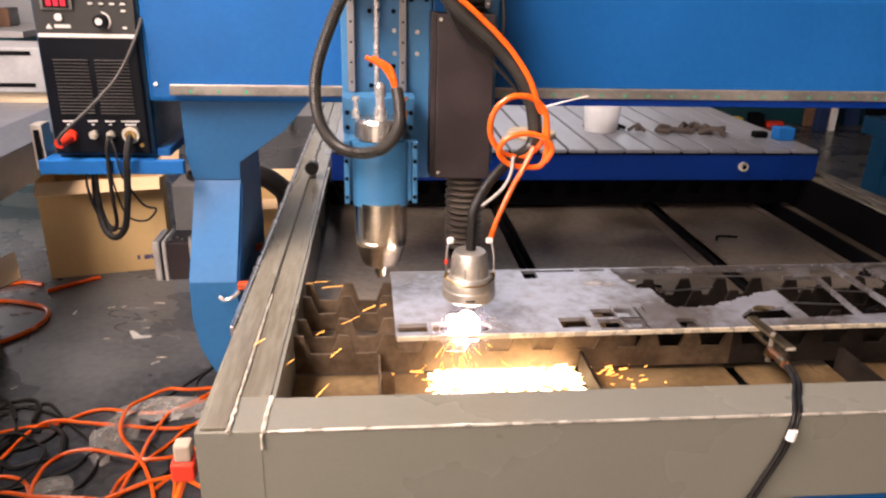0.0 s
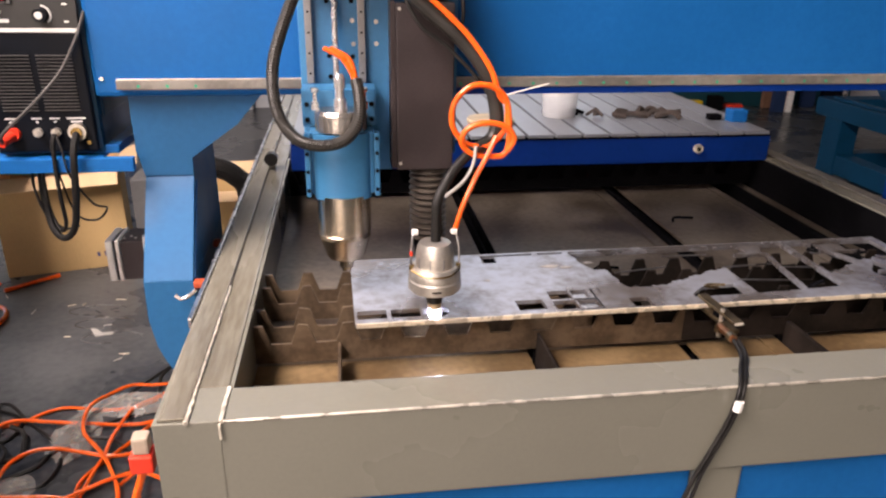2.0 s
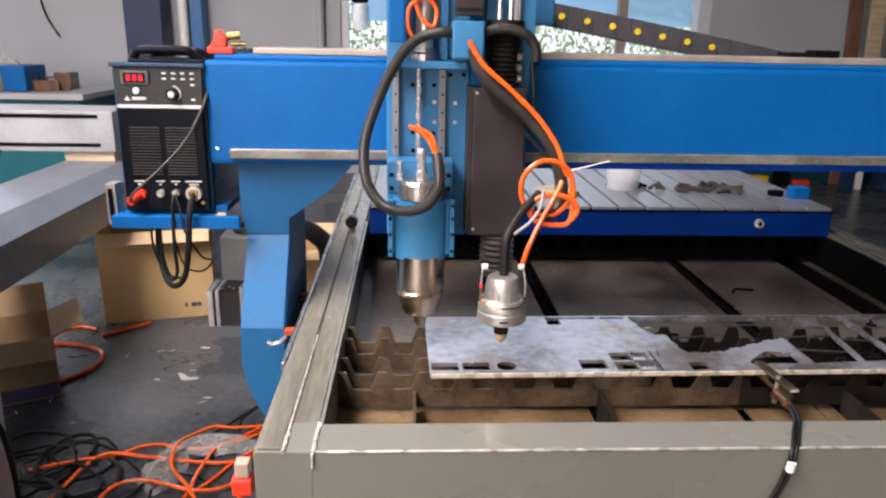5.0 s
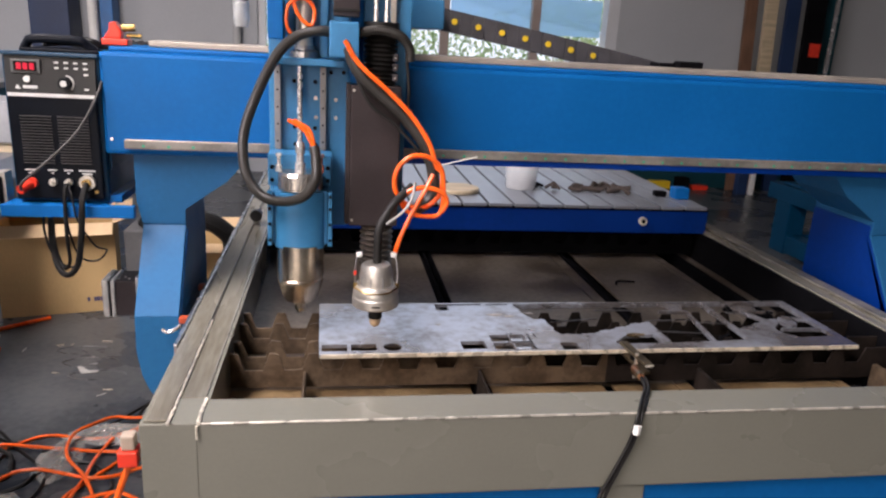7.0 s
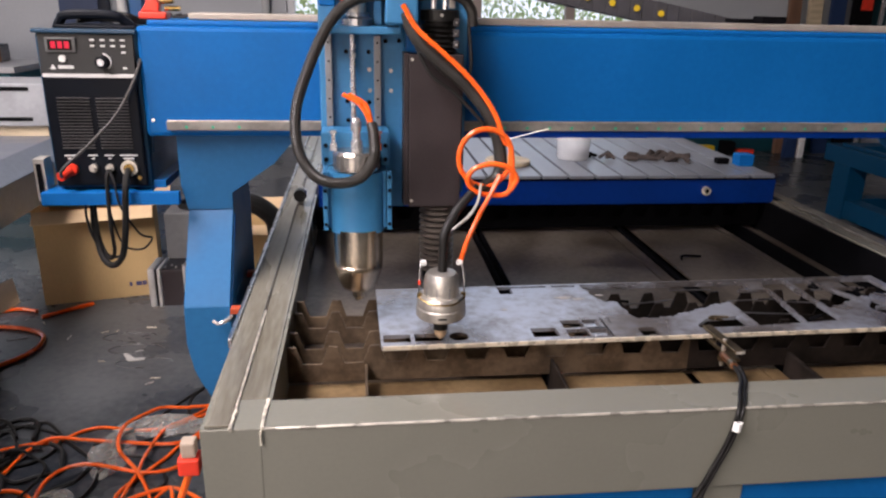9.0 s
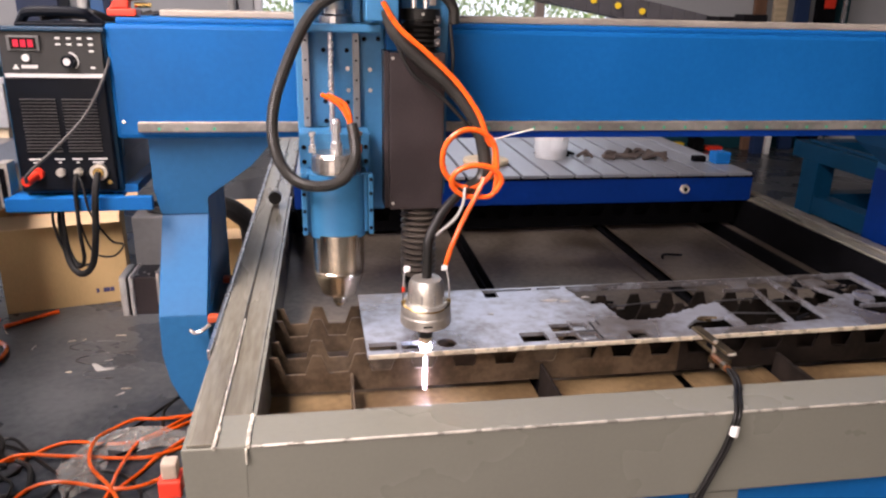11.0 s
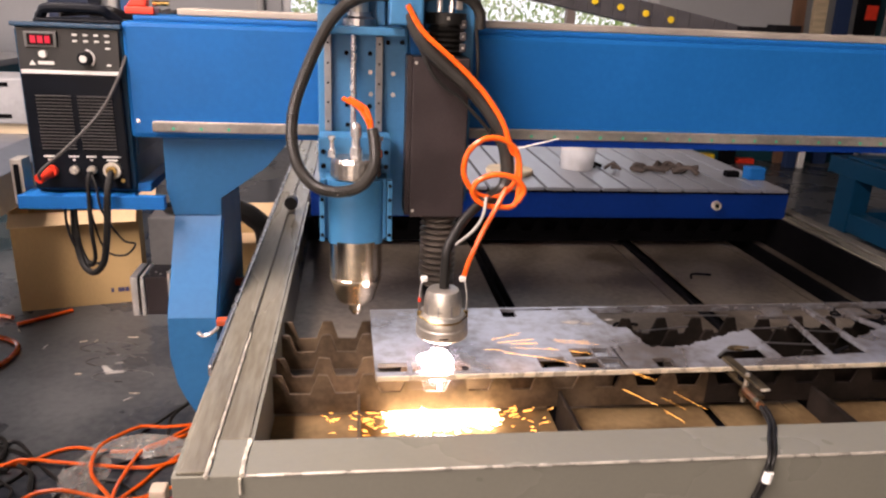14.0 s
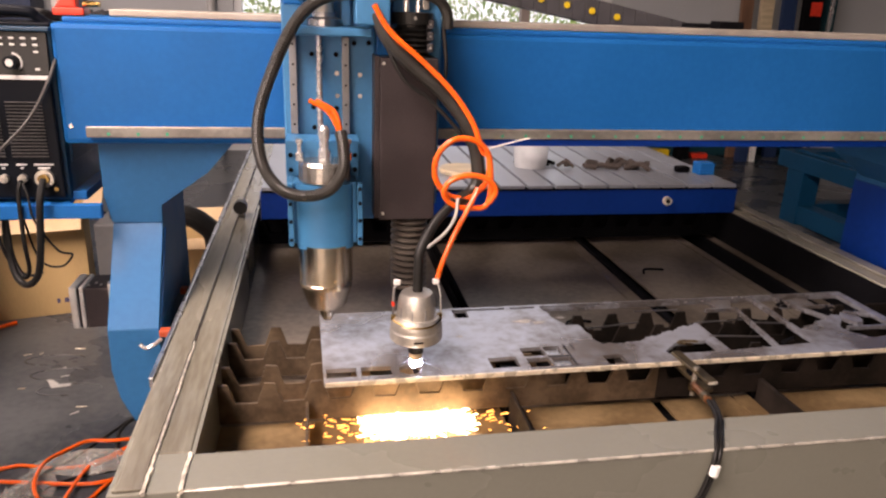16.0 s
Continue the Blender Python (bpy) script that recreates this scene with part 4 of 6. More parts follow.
    part("side_grille", box(x1 - 0.001, x1 + 0.004, 0.61, 0.86, 0.80, 0.94, 0.002), PSBLUE, body)
    part("handle_base", box(x0 + 0.018, x1 - 0.016, 0.64, 0.80, 1.046, 1.054, 0.003), PSBLACK, p)
    for k in range(3):
        part("stowed_cable", tube([(x0 + 0.05 + 0.006 * k, 0.69, 1.060 + 0.006 * k), (x0 + 0.09, 0.72 + 0.01 * k, 1.064 + 0.005 * k), (x0 + 0.14, 0.71, 1.062 + 0.006 * k), (x0 + 0.19, 0.73, 1.060), (x0 + 0.23 + 0.02 * k, 0.74, 1.075)], 0.005, 7), RUBBER, p)
    h = part("handle", tube([(x0 + 0.020, 0.66, 1.046), (x0 + 0.030, 0.655, 1.062), (x0 + 0.048, 0.65, 1.073), (x1 - 0.060, 0.65, 1.073), (x1 - 0.040, 0.655, 1.062), (x1 - 0.020, 0.66, 1.046)], 0.0095, 10), PSBLACK, p)
    return p


POWER = power_source()


def power_cables():
    c = thing("power_cables", "black cables looping down from the power source", "cables")
    x0, y0 = -0.326, 0.585
    for pts, r, nm in (([(x0 + 0.155, y0 - 0.018, 0.775), (x0 + 0.153, y0 - 0.045, 0.74), (x0 + 0.144, y0 - 0.045, 0.66), (x0 + 0.128, y0 - 0.035, 0.595), (x0 + 0.100, y0 - 0.02, 0.568), (x0 + 0.074, y0 + 0.0, 0.585), (x0 + 0.056, y0 + 0.03, 0.645), (x0 + 0.050, y0 + 0.06, 0.705)], 0.0066, "torch_lead"),
                       ([(x0 + 0.117, y0 - 0.02, 0.775), (x0 + 0.114, y0 - 0.032, 0.75), (x0 + 0.112, y0 - 0.035, 0.66), (x0 + 0.108, y0 - 0.02, 0.60), (x0 + 0.088, y0 + 0.0, 0.578), (x0 + 0.066, y0 + 0.02, 0.62), (x0 + 0.058, y0 + 0.04, 0.70)], 0.0040, "control_lead"),
                       ([(x0 + 0.118, y0 - 0.02, 0.775), (x0 + 0.128, y0 - 0.03, 0.75), (x0 + 0.136, y0 - 0.035, 0.70), (x0 + 0.16, y0 - 0.01, 0.635), (x0 + 0.175, y0 + 0.02, 0.615), (x0 + 0.14, y0 + 0.05, 0.58), (x0 + 0.09, y0 + 0.08, 0.59), (x0 + 0.06, y0 + 0.1, 0.70)], 0.0022, "thin_wire"),
                       ([(x0 + 0.048, y0 + 0.02, 0.70), (x0 + 0.048, y0 + 0.015, 0.66), (x0 + 0.062, y0 + 0.01, 0.61), (x0 + 0.09, y0 + 0.01, 0.578), (x0 + 0.12, y0 + 0.01, 0.582)], 0.0028, "thin_wire"),
                       ([(x0 + 0.034, y0 - 0.045, 0.765), (x0 + 0.045, y0 - 0.06, 0.785), (x0 + 0.10, y0 - 0.05, 0.835), (x0 + 0.15, y0 - 0.03, 0.89), (x0 + 0.185, y0 - 0.012, 0.955), (-0.126, y0 + 0.03, 1.02)], 0.0032, "grey_lead")):
        part(nm, tube(pts, r, 10), RUBBER if nm != "grey_lead" else mat("grey_cable", (0.055, 0.052, 0.05), 0.5), c)
    return c


CABLES = power_cables()
CLAMPTOOL = thing("red_clamp_tool", "red plastic clamp with brass fittings on the bridge", "clamp tool")
part("base", box(-0.128, -0.075, 0.60, 0.64, 1.0685, 1.082, 0.003), REDPL, CLAMPTOOL)
part("arm", prism([(-0.126, 1.082), (-0.090, 1.082), (-0.088, 1.098), (-0.100, 1.118), (-0.112, 1.114), (-0.114, 1.098)], "y", 0.605, 0.63, 0.003), REDPL, CLAMPTOOL)
part("brass_fitting", rod((-0.088, 0.617, 1.104), (-0.062, 0.617, 1.106), 0.008, 10), BRASS, CLAMPTOOL)
part("brass_fitting", rod((-0.080, 0.617, 1.089), (-0.050, 0.617, 1.089), 0.005, 10), BRASS, CLAMPTOOL)


# cable chain on top of the bridge
def cable_chain():
    c = thing("cable_chain", "black cable chain with yellow caps sloping to the bridge", "cable chain")
    n = 20
    a, b = Vector((0.611, 0.86, 1.1715)), Vector((1.237, 0.86, 1.0604))
    for k in range(n):
        p, q = a.lerp(b, k / n), a.lerp(b, (k + 1) / n)
        sag = 0.003 * math.sin(k / n * math.pi)
        link = part("chain_link", prism([(p.x, p.z - 0.027 + sag), (q.x - 0.0008, q.z - 0.027 + sag), (q.x - 0.0008, q.z + 0.027 + sag), (p.x, p.z + 0.027 + sag)], "y", p.y - 0.03, p.y + 0.03, 0.0006), CHAINGREY, c)
        if k % 2 and k < 14:
            m = p.lerp(q, 0.5)
            part("yellow_cap", rod((m.x, p.y - 0.0305, m.z + sag), (m.x, p.y - 0.034, m.z + sag), 0.0075, 14), YELLOW, link)
    part("end_block", box(1.165, 1.25, 0.70, 0.76, 1.0825, 1.092, 0.002), DARKSTEEL, c)
    part("head_bracket", box(0.50, 0.607, 0.66, 0.885, 1.140, 1.205, 0.004), BLUE_MID, c)
    return c


CHAIN = cable_chain()
part("small_black_clip", box(1.20, 1.26, 0.66, 0.70, 1.0825, 1.098, 0.003), DARKSTEEL, CHAIN)


# ---- tool carriage ----
def carriage():
    c = thing("tool_carriage", "blue tool carriage with spindle slide and screw", "carriage")
    back = part("back_plate", box(0.215, 0.384, 0.535, 0.570, 0.700, 1.30, 0.004), BLUE_MID, c)
    part("side_cheek", box(0.3845, 0.412, 0.517, 0.575, 0.712, 1.30, 0.003), BLUE, c)
    part("bearing_block", box(0.24, 0.37, 0.571, 0.578, 0.835, 0.88, 0.002), STEEL, c)
    for x in (0.234, 0.329):
        r = part("slide_rail", box(x - 0.0065, x + 0.0065, 0.518, 0.5345, 0.872, 1.048, 0.0015), SLIDE, c, "ground steel slide rail")
        for k in range(5):
            bolt_head(x, 0.518, 0.89 + k * 0.036, 0.0022, 0.0008, r)
    part("lead_screw", lathe([(0.0058, 0.86), (0.0058, 1.055)], 0.281, 0.505, 14), CHROME, c)
    for x, z in ((0.268, 1.016), (0.312, 1.016), (0.312, 0.918), (0.269, 0.920), (0.270, 0.882), (0.313, 0.882), (0.345, 1.037), (0.372, 1.038)):
        bolt_head(x, 0.535, z, 0.0046, 0.004, back)
    for x, z in ((0.313, 0.982), (0.356, 0.980), (0.314, 0.941), (0.356, 0.941)):
        bolt_head(x, 0.535, z, 0.0042, 0.003, back, ALU, "bright_screw")
    part("top_plate", box(0.225, 0.372, 0.44, 0.534, 1.052, 1.066, 0.003), BLUE_MID, c)
    part("top_block", box(0.342, 0.400, 0.42, 0.50, 1.072, 1.140, 0.003), BLUE_MID, c)
    part("motor_bearing", lathe([(0.03, 1.066), (0.03, 1.078), (0.022, 1.082), (0.022, 1.09)], 0.291, 0.50, 20), STEEL, c)
    part("screw_housing", lathe([(0.017, 1.09), (0.017, 1.30)], 0.291, 0.50, 20), ALU, c)
    for x in (0.262, 0.330):
        part("upper_post", box(x - 0.008, x + 0.008, 0.515, 0.5345, 1.067, 1.30, 0.002), BLUE_MID, c)
    part("side_beam", box(0.222, 0.252, 0.44, 0.50, 1.10, 1.30, 0.003), BLUE, c)
    ch = part("upper_chain", box(0.349, 0.401, 0.45, 0.50, 1.1505, 1.30, 0.003), BLACKBOX, c)
    for k in range(4):
        part("chain_rib", box(0.348, 0.402, 0.446, 0.4495, 1.16 + k * 0.035, 1.166 + k * 0.035, 0.001), RUBBER, ch)
    # second slide with its black cover
    cover = part("slide_cover", box(0.3865, 0.490, 0.449, 0.5145, 0.722, 1.018, 0.003), BLACKBOX, c, "long black sheet cover of the torch slide")
    part("cover_flange", box(0.377, 0.3862, 0.456, 0.514, 0.724, 1.020, 0.001), BLACKBOX, cover)
    for z in (0.735, 1.008):
        bolt_head(0.3925, 0.449, z, 0.003, 0.002, cover, ALU)
    part("torch_slide_plate", box(0.413, 0.505, 0.516, 0.575, 0.735, 1.30, 0.003), BLUE_MID, c)
    # plug connectors and their lead beside the bellows
    for k in range(3):
        plug = part("plug_connector", box(0.470, 0.482, 0.462, 0.480, 1.028 + 0.020 * k, 1.043 + 0.020 * k, 0.002), CHAINGREY, c)
        part("plug_pin", rod((0.476, 0.4615, 1.035 + 0.020 * k), (0.476, 0.459, 1.035 + 0.020 * k), 0.002, 8), ALU, plug)
    part("slide_channel", box(0.466, 0.478, 0.498, 0.515, 1.10, 1.30, 0.002), ALU, c)
    part("air_post", box(0.476, 0.512, 0.515, 0.575, 1.10, 1.30, 0.003), BLUE_MID, c)
    # spindle clamp
    cl = part("spindle_clamp", box(0.230, 0.342, 0.405, 0.516, 0.692, 0.806, 0.004), BLUE_MID, c, "blue spindle clamp housing")
    part("front_shell", prism([(0.235 + 0.101 * 0.5 + 0.0505 * math.cos(a), 0.410 - 0.028 * math.sin(a)) for a in [math.pi * k / 12 for k in range(13)]], "z", 0.686, 0.804), BLUE_MID, cl)
    smooth(cl.children[-1], 50)
    part("clamp_plate", box(0.218, 0.349, 0.4475, 0.5165, 0.8065, 0.872, 0.003), BLUE_MID, c)
    for s in (0.2215, 0.3425):
        fl = part("flange", box(s, s + 0.0085, 0.392, 0.404, 0.692, 0.806, 0.001), BLUE_MID, cl)
    for x in (0.2258, 0.3468):
        for z in (0.704, 0.738, 0.77, 0.796):
            bolt_head(x, 0.392, z, 0.0035, 0.002, cl)
    for x in (0.227, 0.341):
        for z in (0.819, 0.846):
            bolt_head(x, 0.4475, z, 0.0045, 0.003, c)
    part("spindle_neck", lathe([(0.046, 0.8065), (0.046, 0.836), (0.042, 0.842), (0.02, 0.843)], 0.286, 0.425, 30), mat("scuffed_aluminium", (0.50, 0.47, 0.43), 0.22, 0.9), c, "scuffed spindle top")
    for x in (0.243, 0.327):
        part("fitting", lathe([(0.007, 0.842), (0.007, 0.856), (0.004, 0.857), (0.004, 0.872), (0.007, 0.873), (0.007, 0.879)], x, 0.42, 10), CHROME, c)
    part("hose_gland", lathe([(0.011, 0.843), (0.011, 0.862), (0.008, 0.863), (0.008, 0.880), (0.010, 0.881), (0.010, 0.897), (0.006, 0.905)], 0.286, 0.41, 14), CHROME, c)
    body = lathe([(0.0488, 0.6915), (0.0488, 0.622), (0.0476, 0.6205), (0.0476, 0.6175), (0.0488, 0.616), (0.0482, 0.609), (0.0360, 0.570), (0.0335, 0.566), (0.0165, 0.5655), (0.0165, 0.556), (0.013, 0.5555), (0.013, 0.544), (0.0085, 0.5435), (0.0085, 0.536)], 0.286, 0.424, 36)
    sp = smooth(part("spindle", body, STAINLESS, c, "polished stainless spindle with a cone and nose"), 12)
    part("nose_cap", lathe([(0.0105, 0.553), (0.0105, 0.541)], 0.286, 0.424, 6), BRASS, sp)
    part("filter_bowl", lathe([(0.012, 1.12), (0.016, 1.135), (0.016, 1.165), (0.013, 1.17)], 0.166, 0.50, 16), GLASS, c)
    part("air_regulator", lathe([(0.014, 1.171), (0.016, 1.175), (0.016, 1.20), (0.010, 1.202), (0.012, 1.225)], 0.166, 0.50, 16), DARKSTEEL, c)
    part("gauge", rod((0.15, 0.50, 1.188), (0.128, 0.49, 1.188), 0.013, 16), DARKSTEEL, c)
    part("regulator_arm", box(0.176, 0.2215, 0.49, 0.51, 1.18, 1.19, 0.002), DARKSTEEL, c)
    # hoses of the spindle side
    part("conduit_loop", tube([(0.350, 0.455, 1.118), (0.325, 0.44, 1.120), (0.280, 0.43, 1.108), (0.242, 0.42, 1.072), (0.205, 0.41, 1.0), (0.178, 0.40, 0.92), (0.180, 0.385, 0.85), (0.208, 0.37, 0.805), (0.25, 0.36, 0.792), (0.293, 0.362, 0.802), (0.317, 0.372, 0.835), (0.318, 0.385, 0.872), (0.314, 0.395, 0.897)], 0.0102, 12, 10, 0.045, pitch=0.0045), CONDUIT, c, "black corrugated conduit looping to the spindle")
    for dx in (0, 0.011):
        part("air_line", tube([(0.313, 0.398, 0.880), (0.308 + dx * 0.4, 0.40, 0.905), (0.292 + dx, 0.405, 0.930), (0.270 + dx, 0.41, 0.943), (0.263 + dx, 0.415, 0.946)], 0.0042, 8), ORANGE, c, "short orange air lines")
    part("air_line", tube([(0.262, 0.46, 1.30), (0.268, 0.455, 1.20), (0.28, 0.45, 1.15), (0.305, 0.45, 1.13), (0.312, 0.455, 1.16), (0.29, 0.45, 1.18), (0.262, 0.45, 1.165), (0.258, 0.45, 1.13), (0.27, 0.455, 1.105)], 0.004, 8), ORANGE, c)
    # torch hoses: orange line with a knot of loops, black leads, thin earth wire
    # one large ring and a flatter one through it
    hose = [(0.372, 0.415, 1.105), (0.40, 0.41, 1.062), (0.452, 0.40, 1.018), (0.505, 0.395, 0.968), (0.543, 0.385, 0.915), (0.560, 0.375, 0.868)]
    hose += [(0.524 + 0.050 * math.cos(a), 0.368 - 0.006 * k / 8, 0.838 + 0.054 * math.sin(a)) for k, a in enumerate([radians(20 - 45 * i) for i in range(9)])]
    hose += [(0.535 + 0.046 * math.cos(a), 0.352 - 0.008 * k / 8, 0.800 + 0.030 * math.sin(a)) for k, a in enumerate([radians(-40 - 45 * i) for i in range(9)])]
    part("torch_air_hose", tube(hose, 0.0050, 10, 8), ORANGE, c, "orange air hose knotted in loops")
    part("torch_lead", tube([(0.376, 0.43, 1.09), (0.400, 0.42, 1.045), (0.440, 0.415, 1.006), (0.490, 0.41, 0.965), (0.538, 0.40, 0.905), (0.556, 0.39, 0.845), (0.552, 0.38, 0.80), (0.515, 0.37, 0.775)], 0.0125, 12), CONDUIT, c, "black sleeved torch lead")
    part("thin_lead", tube([(0.376, 0.425, 1.08), (0.42, 0.415, 0.99), (0.47, 0.41, 0.95), (0.52, 0.405, 0.90), (0.550, 0.395, 0.86)], 0.0035, 6), RUBBER, c)
    part("cable_tie", rod((0.560, 0.362, 0.872), (0.640, 0.36, 0.893), 0.0013, 6), WHITEPL, c, "long white cable tie tail")
    part("side_hose", tube([(0.396, 0.45, 1.118), (0.435, 0.445, 1.128), (0.480, 0.448, 1.120), (0.502, 0.455, 1.098), (0.506, 0.460, 1.070)], 0.0098, 10, 8, 0.045, pitch=0.0045), CONDUIT, c)
    part("thin_lead", tube([(0.50, 0.468, 1.07), (0.507, 0.468, 1.0), (0.500, 0.47, 0.95)], 0.0035, 6), RUBBER, c)
    return c


CARRIAGE = carriage()


# ---- plasma torch in its holder ----
def torch():
    t = thing("plasma_torch", "silver plasma torch in a round holder", "plasma torch")
    x, y = 0.439, 0.300
    hb = part("holder_body", lathe([(0.044, 0.548), (0.0465, 0.551), (0.0465, 0.567), (0.045, 0.570), (0.0455, 0.578), (0.043, 0.587), (0.040, 0.592)], x, y, 40), ALU, t, "turned aluminium holder ring")
    smooth(hb, 25)
    smooth(part("torch_head", lathe([(0.0335, 0.592), (0.0335, 0.612), (0.031, 0.627), (0.027, 0.634), (0.015, 0.6365), (0.014, 0.6365)], x, y, 36), ALU, t), 35)
    for k in range(4):
        a = radians(-150 + 40 * k)
        part("seam_rib", rod((x + 0.0335 * math.cos(a), y + 0.0335 * math.sin(a), 0.593), (x + 0.033 * math.cos(a), y + 0.033 * math.sin(a), 0.612), 0.0014, 6), STEEL, t)
    part("engraved_mark", box(x - 0.010, x + 0.006, y - 0.0471, y - 0.0462, 0.557, 0.560, 0), DARKSTEEL, hb)
    part("collar", lathe([(0.0138, 0.5475), (0.0138, 0.5205)], x, y, 24), RUBBER, t, "black insulating collar")
    smooth(part("nozzle", lathe([(0.0120, 0.5200), (0.0118, 0.511), (0.0082, 0.5045), (0.004, 0.501), (0.0035, 0.5000)], x, y, 24), CERAMIC, t, "scorched pale nozzle"), 30)
    part("lead_boot", tube([(x + 0.001, y, 0.632), (x + 0.002, y + 0.003, 0.680), (x + 0.006, y + 0.010, 0.708), (x + 0.035, y + 0.038, 0.748), (x + 0.072, y + 0.06, 0.780)], 0.0088, 14), RUBBER, t, "black rubber torch lead boot")
    part("orange_line", tube([(x + 0.036, y + 0.012, 0.650), (x + 0.048, y + 0.02, 0.685), (x + 0.072, y + 0.035, 0.733), (x + 0.096, y + 0.045, 0.775), (x + 0.112, y + 0.055, 0.805)], 0.0048, 10), ORANGE, t)
    part("grey_wire", tube([(x + 0.018, y + 0.01, 0.712), (x + 0.05, y + 0.02, 0.735), (x + 0.068, y + 0.03, 0.76), (x + 0.075, y + 0.045, 0.79)], 0.003, 6), mat("grey_wire", (0.35, 0.34, 0.32), 0.5), t)
    for s in (-1, 1):
        arm = part("gas_pipe", tube([(x + s * 0.041, y - 0.004, 0.585), (x + s * 0.042, y - 0.004, 0.615), (x + s * 0.039, y + 0.004, 0.642), (x + s * 0.033, y + 0.01, 0.652)], 0.0020, 8), STEEL, t)
        part("fitting", box(x + s * 0.034 - 0.006, x + s * 0.034 + 0.006, y + 0.004, y + 0.014, 0.645, 0.655, 0.003), WHITEPL, arm)
        part("brass_nut", lathe([(0.0045, 0.586), (0.0045, 0.595)], x + s * 0.041, y - 0.004, 6), BRASS, arm)
    part("red_band", lathe([(0.0030, 0.612), (0.0030, 0.620)], x - 0.0418, y - 0.004, 10), REDPL, t)
    part("clip_wire", tube([(x - 0.042, y - 0.014, 0.588), (x - 0.018, y - 0.0405, 0.585), (x + 0.018, y - 0.0405, 0.585), (x + 0.042, y - 0.014, 0.588)], 0.0016, 6), BRASS, t)
    part("holder_arm", box(x - 0.018, x + 0.018, y + 0.0475, y + 0.20, 0.553, 0.571, 0.003), DARKSTEEL, t)
    part("carrier_rod", lathe([(0.010, 0.5712), (0.010, 0.74)], x + 0.009, 0.488, 16), CHROME, t)
    ub = lathe([(0.030, 0.950)] + [(0.0285 if k % 2 else 0.0365, 0.955 + k * 0.0046) for k in range(26)] + [(0.028, 1.074), (0.037, 1.075), (0.037, 1.094), (0.02, 1.095)], 0.447, 0.489, 28)
    part("upper_bellows", ub, RUBBER, t, "black ribbed rubber bellows with a collar")
    part("collar_screw", rod((0.447, 0.4515, 1.085), (0.447, 0.4495, 1.085), 0.003, 8), ALU, t)
    for dx in (-0.012, 0.010):
        part("guide_rod", lathe([(0.005, 1.0955), (0.005, 1.24)], 0.447 + dx, 0.489, 12), CHROME, t)
    return t


TORCH = torch()
BELLOWS = thing("torch_bellows", "black ribbed rubber bellows below the slide cover", "bellows")
for k in range(12):
    z = 0.717 - k * 0.0122
    part("rib", lathe([(0.029, z), (0.0365, z - 0.004), (0.0365, z - 0.0058), (0.029, z - 0.0098)], 0.448, 0.488, 24), BELLOW, BELLOWS)
part("sleeve", lathe([(0.0275, 0.7205), (0.0275, 0.572)], 0.448, 0.488, 20), RUBBER, BELLOWS)


# ---- floor of the hall round the bed ----
def carton(name, w, d, h, m, label, flap=0.12, seed=1, open_top=True):
    c = thing(name, label, "cardboard box")
    t = 0.005
    for nm, bm in (("front", box(0, w, 0, t, 0, h, 0.001)), ("rear", box(0, w, d - t, d, 0, h, 0.001)), ("side", box(0, t, t + 0.0005, d - t - 0.0005, 0, h, 0.001)),
                   ("side", box(w - t, w, t + 0.0005, d - t - 0.0005, 0, h, 0.001)), ("bottom", box(t, w - t, t, d - t, 0.001, 0.006, 0))):
        part(nm, bm, CARD, c)
    for nm, a, piv, bm in (("flap", 66, (0, 0.002, h), box(0.004, w - 0.004, 0, 0.004, 0, flap, 0.0008)), ("flap", -150, (0, d - 0.004, h), box(0.004, w - 0.004, 0, 0.004, 0, flap, 0.0008))):
        bm.transform(Matrix.Translation(piv) @ Matrix.Rotation(radians(180 - a if a > 0 else -(180 + a)), 4, "X"))
        part(nm, bm, CARDIN, c)
    for sx, a in ((0.002, -58), (w - 0.006, 70)):
        bm = box(0, 0.004, 0.006, d - 0.006, 0, flap, 0.0008, Matrix.Translation((sx, 0, h)) @ Matrix.Rotation(radians(a), 4, "Y"))
        part("flap", bm, CARDIN, c)
    c.matrix_world = m
    return c


big = carton("cardboard_box", 0.415, 0.34, 0.362, pose(-0.897, 1.728, 0, 0, 0, 13.5), "open brown cardboard box standing on the floor", 0.075)
for k, w in ((0, 0.010), (1, 0.022), (2, 0.014)):
    part("printed_mark", box(0.30 + k * 0.024, 0.30 + k * 0.024 + w, -0.0015, -0.0004, 0.045, 0.062, 0), INKBLUE, big)
# darker cardboard: the shade on this box is put into its colour
SHADECARD = mat("shaded_cardboard", (0.25, 0.165, 0.09), 0.75, var=0.2, scale=5, fine=160, bump=0.012)
small = carton("cardboard_box", 0.34, 0.26, 0.20, pose(-1.10, 0.98, 0, 0, 0, 28), "crushed brown cardboard box with a blue-taped foot", 0.10)
for ob in small.children:
    ob.data.materials[0] = SHADECARD
part("blue_tape", box(0.004, 0.336, -0.0016, -0.0004, 0.006, 0.05, 0), INKBLUE, small)
tagged(part("grey_case", box(-0.43, -0.20, 1.72, 1.95, 0.0, 0.36, 0.006), mat("dark_grey_case", (0.10, 0.10, 0.10), 0.5)), "dark grey metal case on the floor", "case")
tagged(part("coiled_wire", tube([(-0.32 + 0.07 * math.cos(k * 0.7), 1.80 + 0.06 * math.sin(k * 0.7), 0.366 + 0.0008 * k) for k in range(28)], 0.004, 6, 4), RUBBER), "coil of black wire on a grey case", "coil")
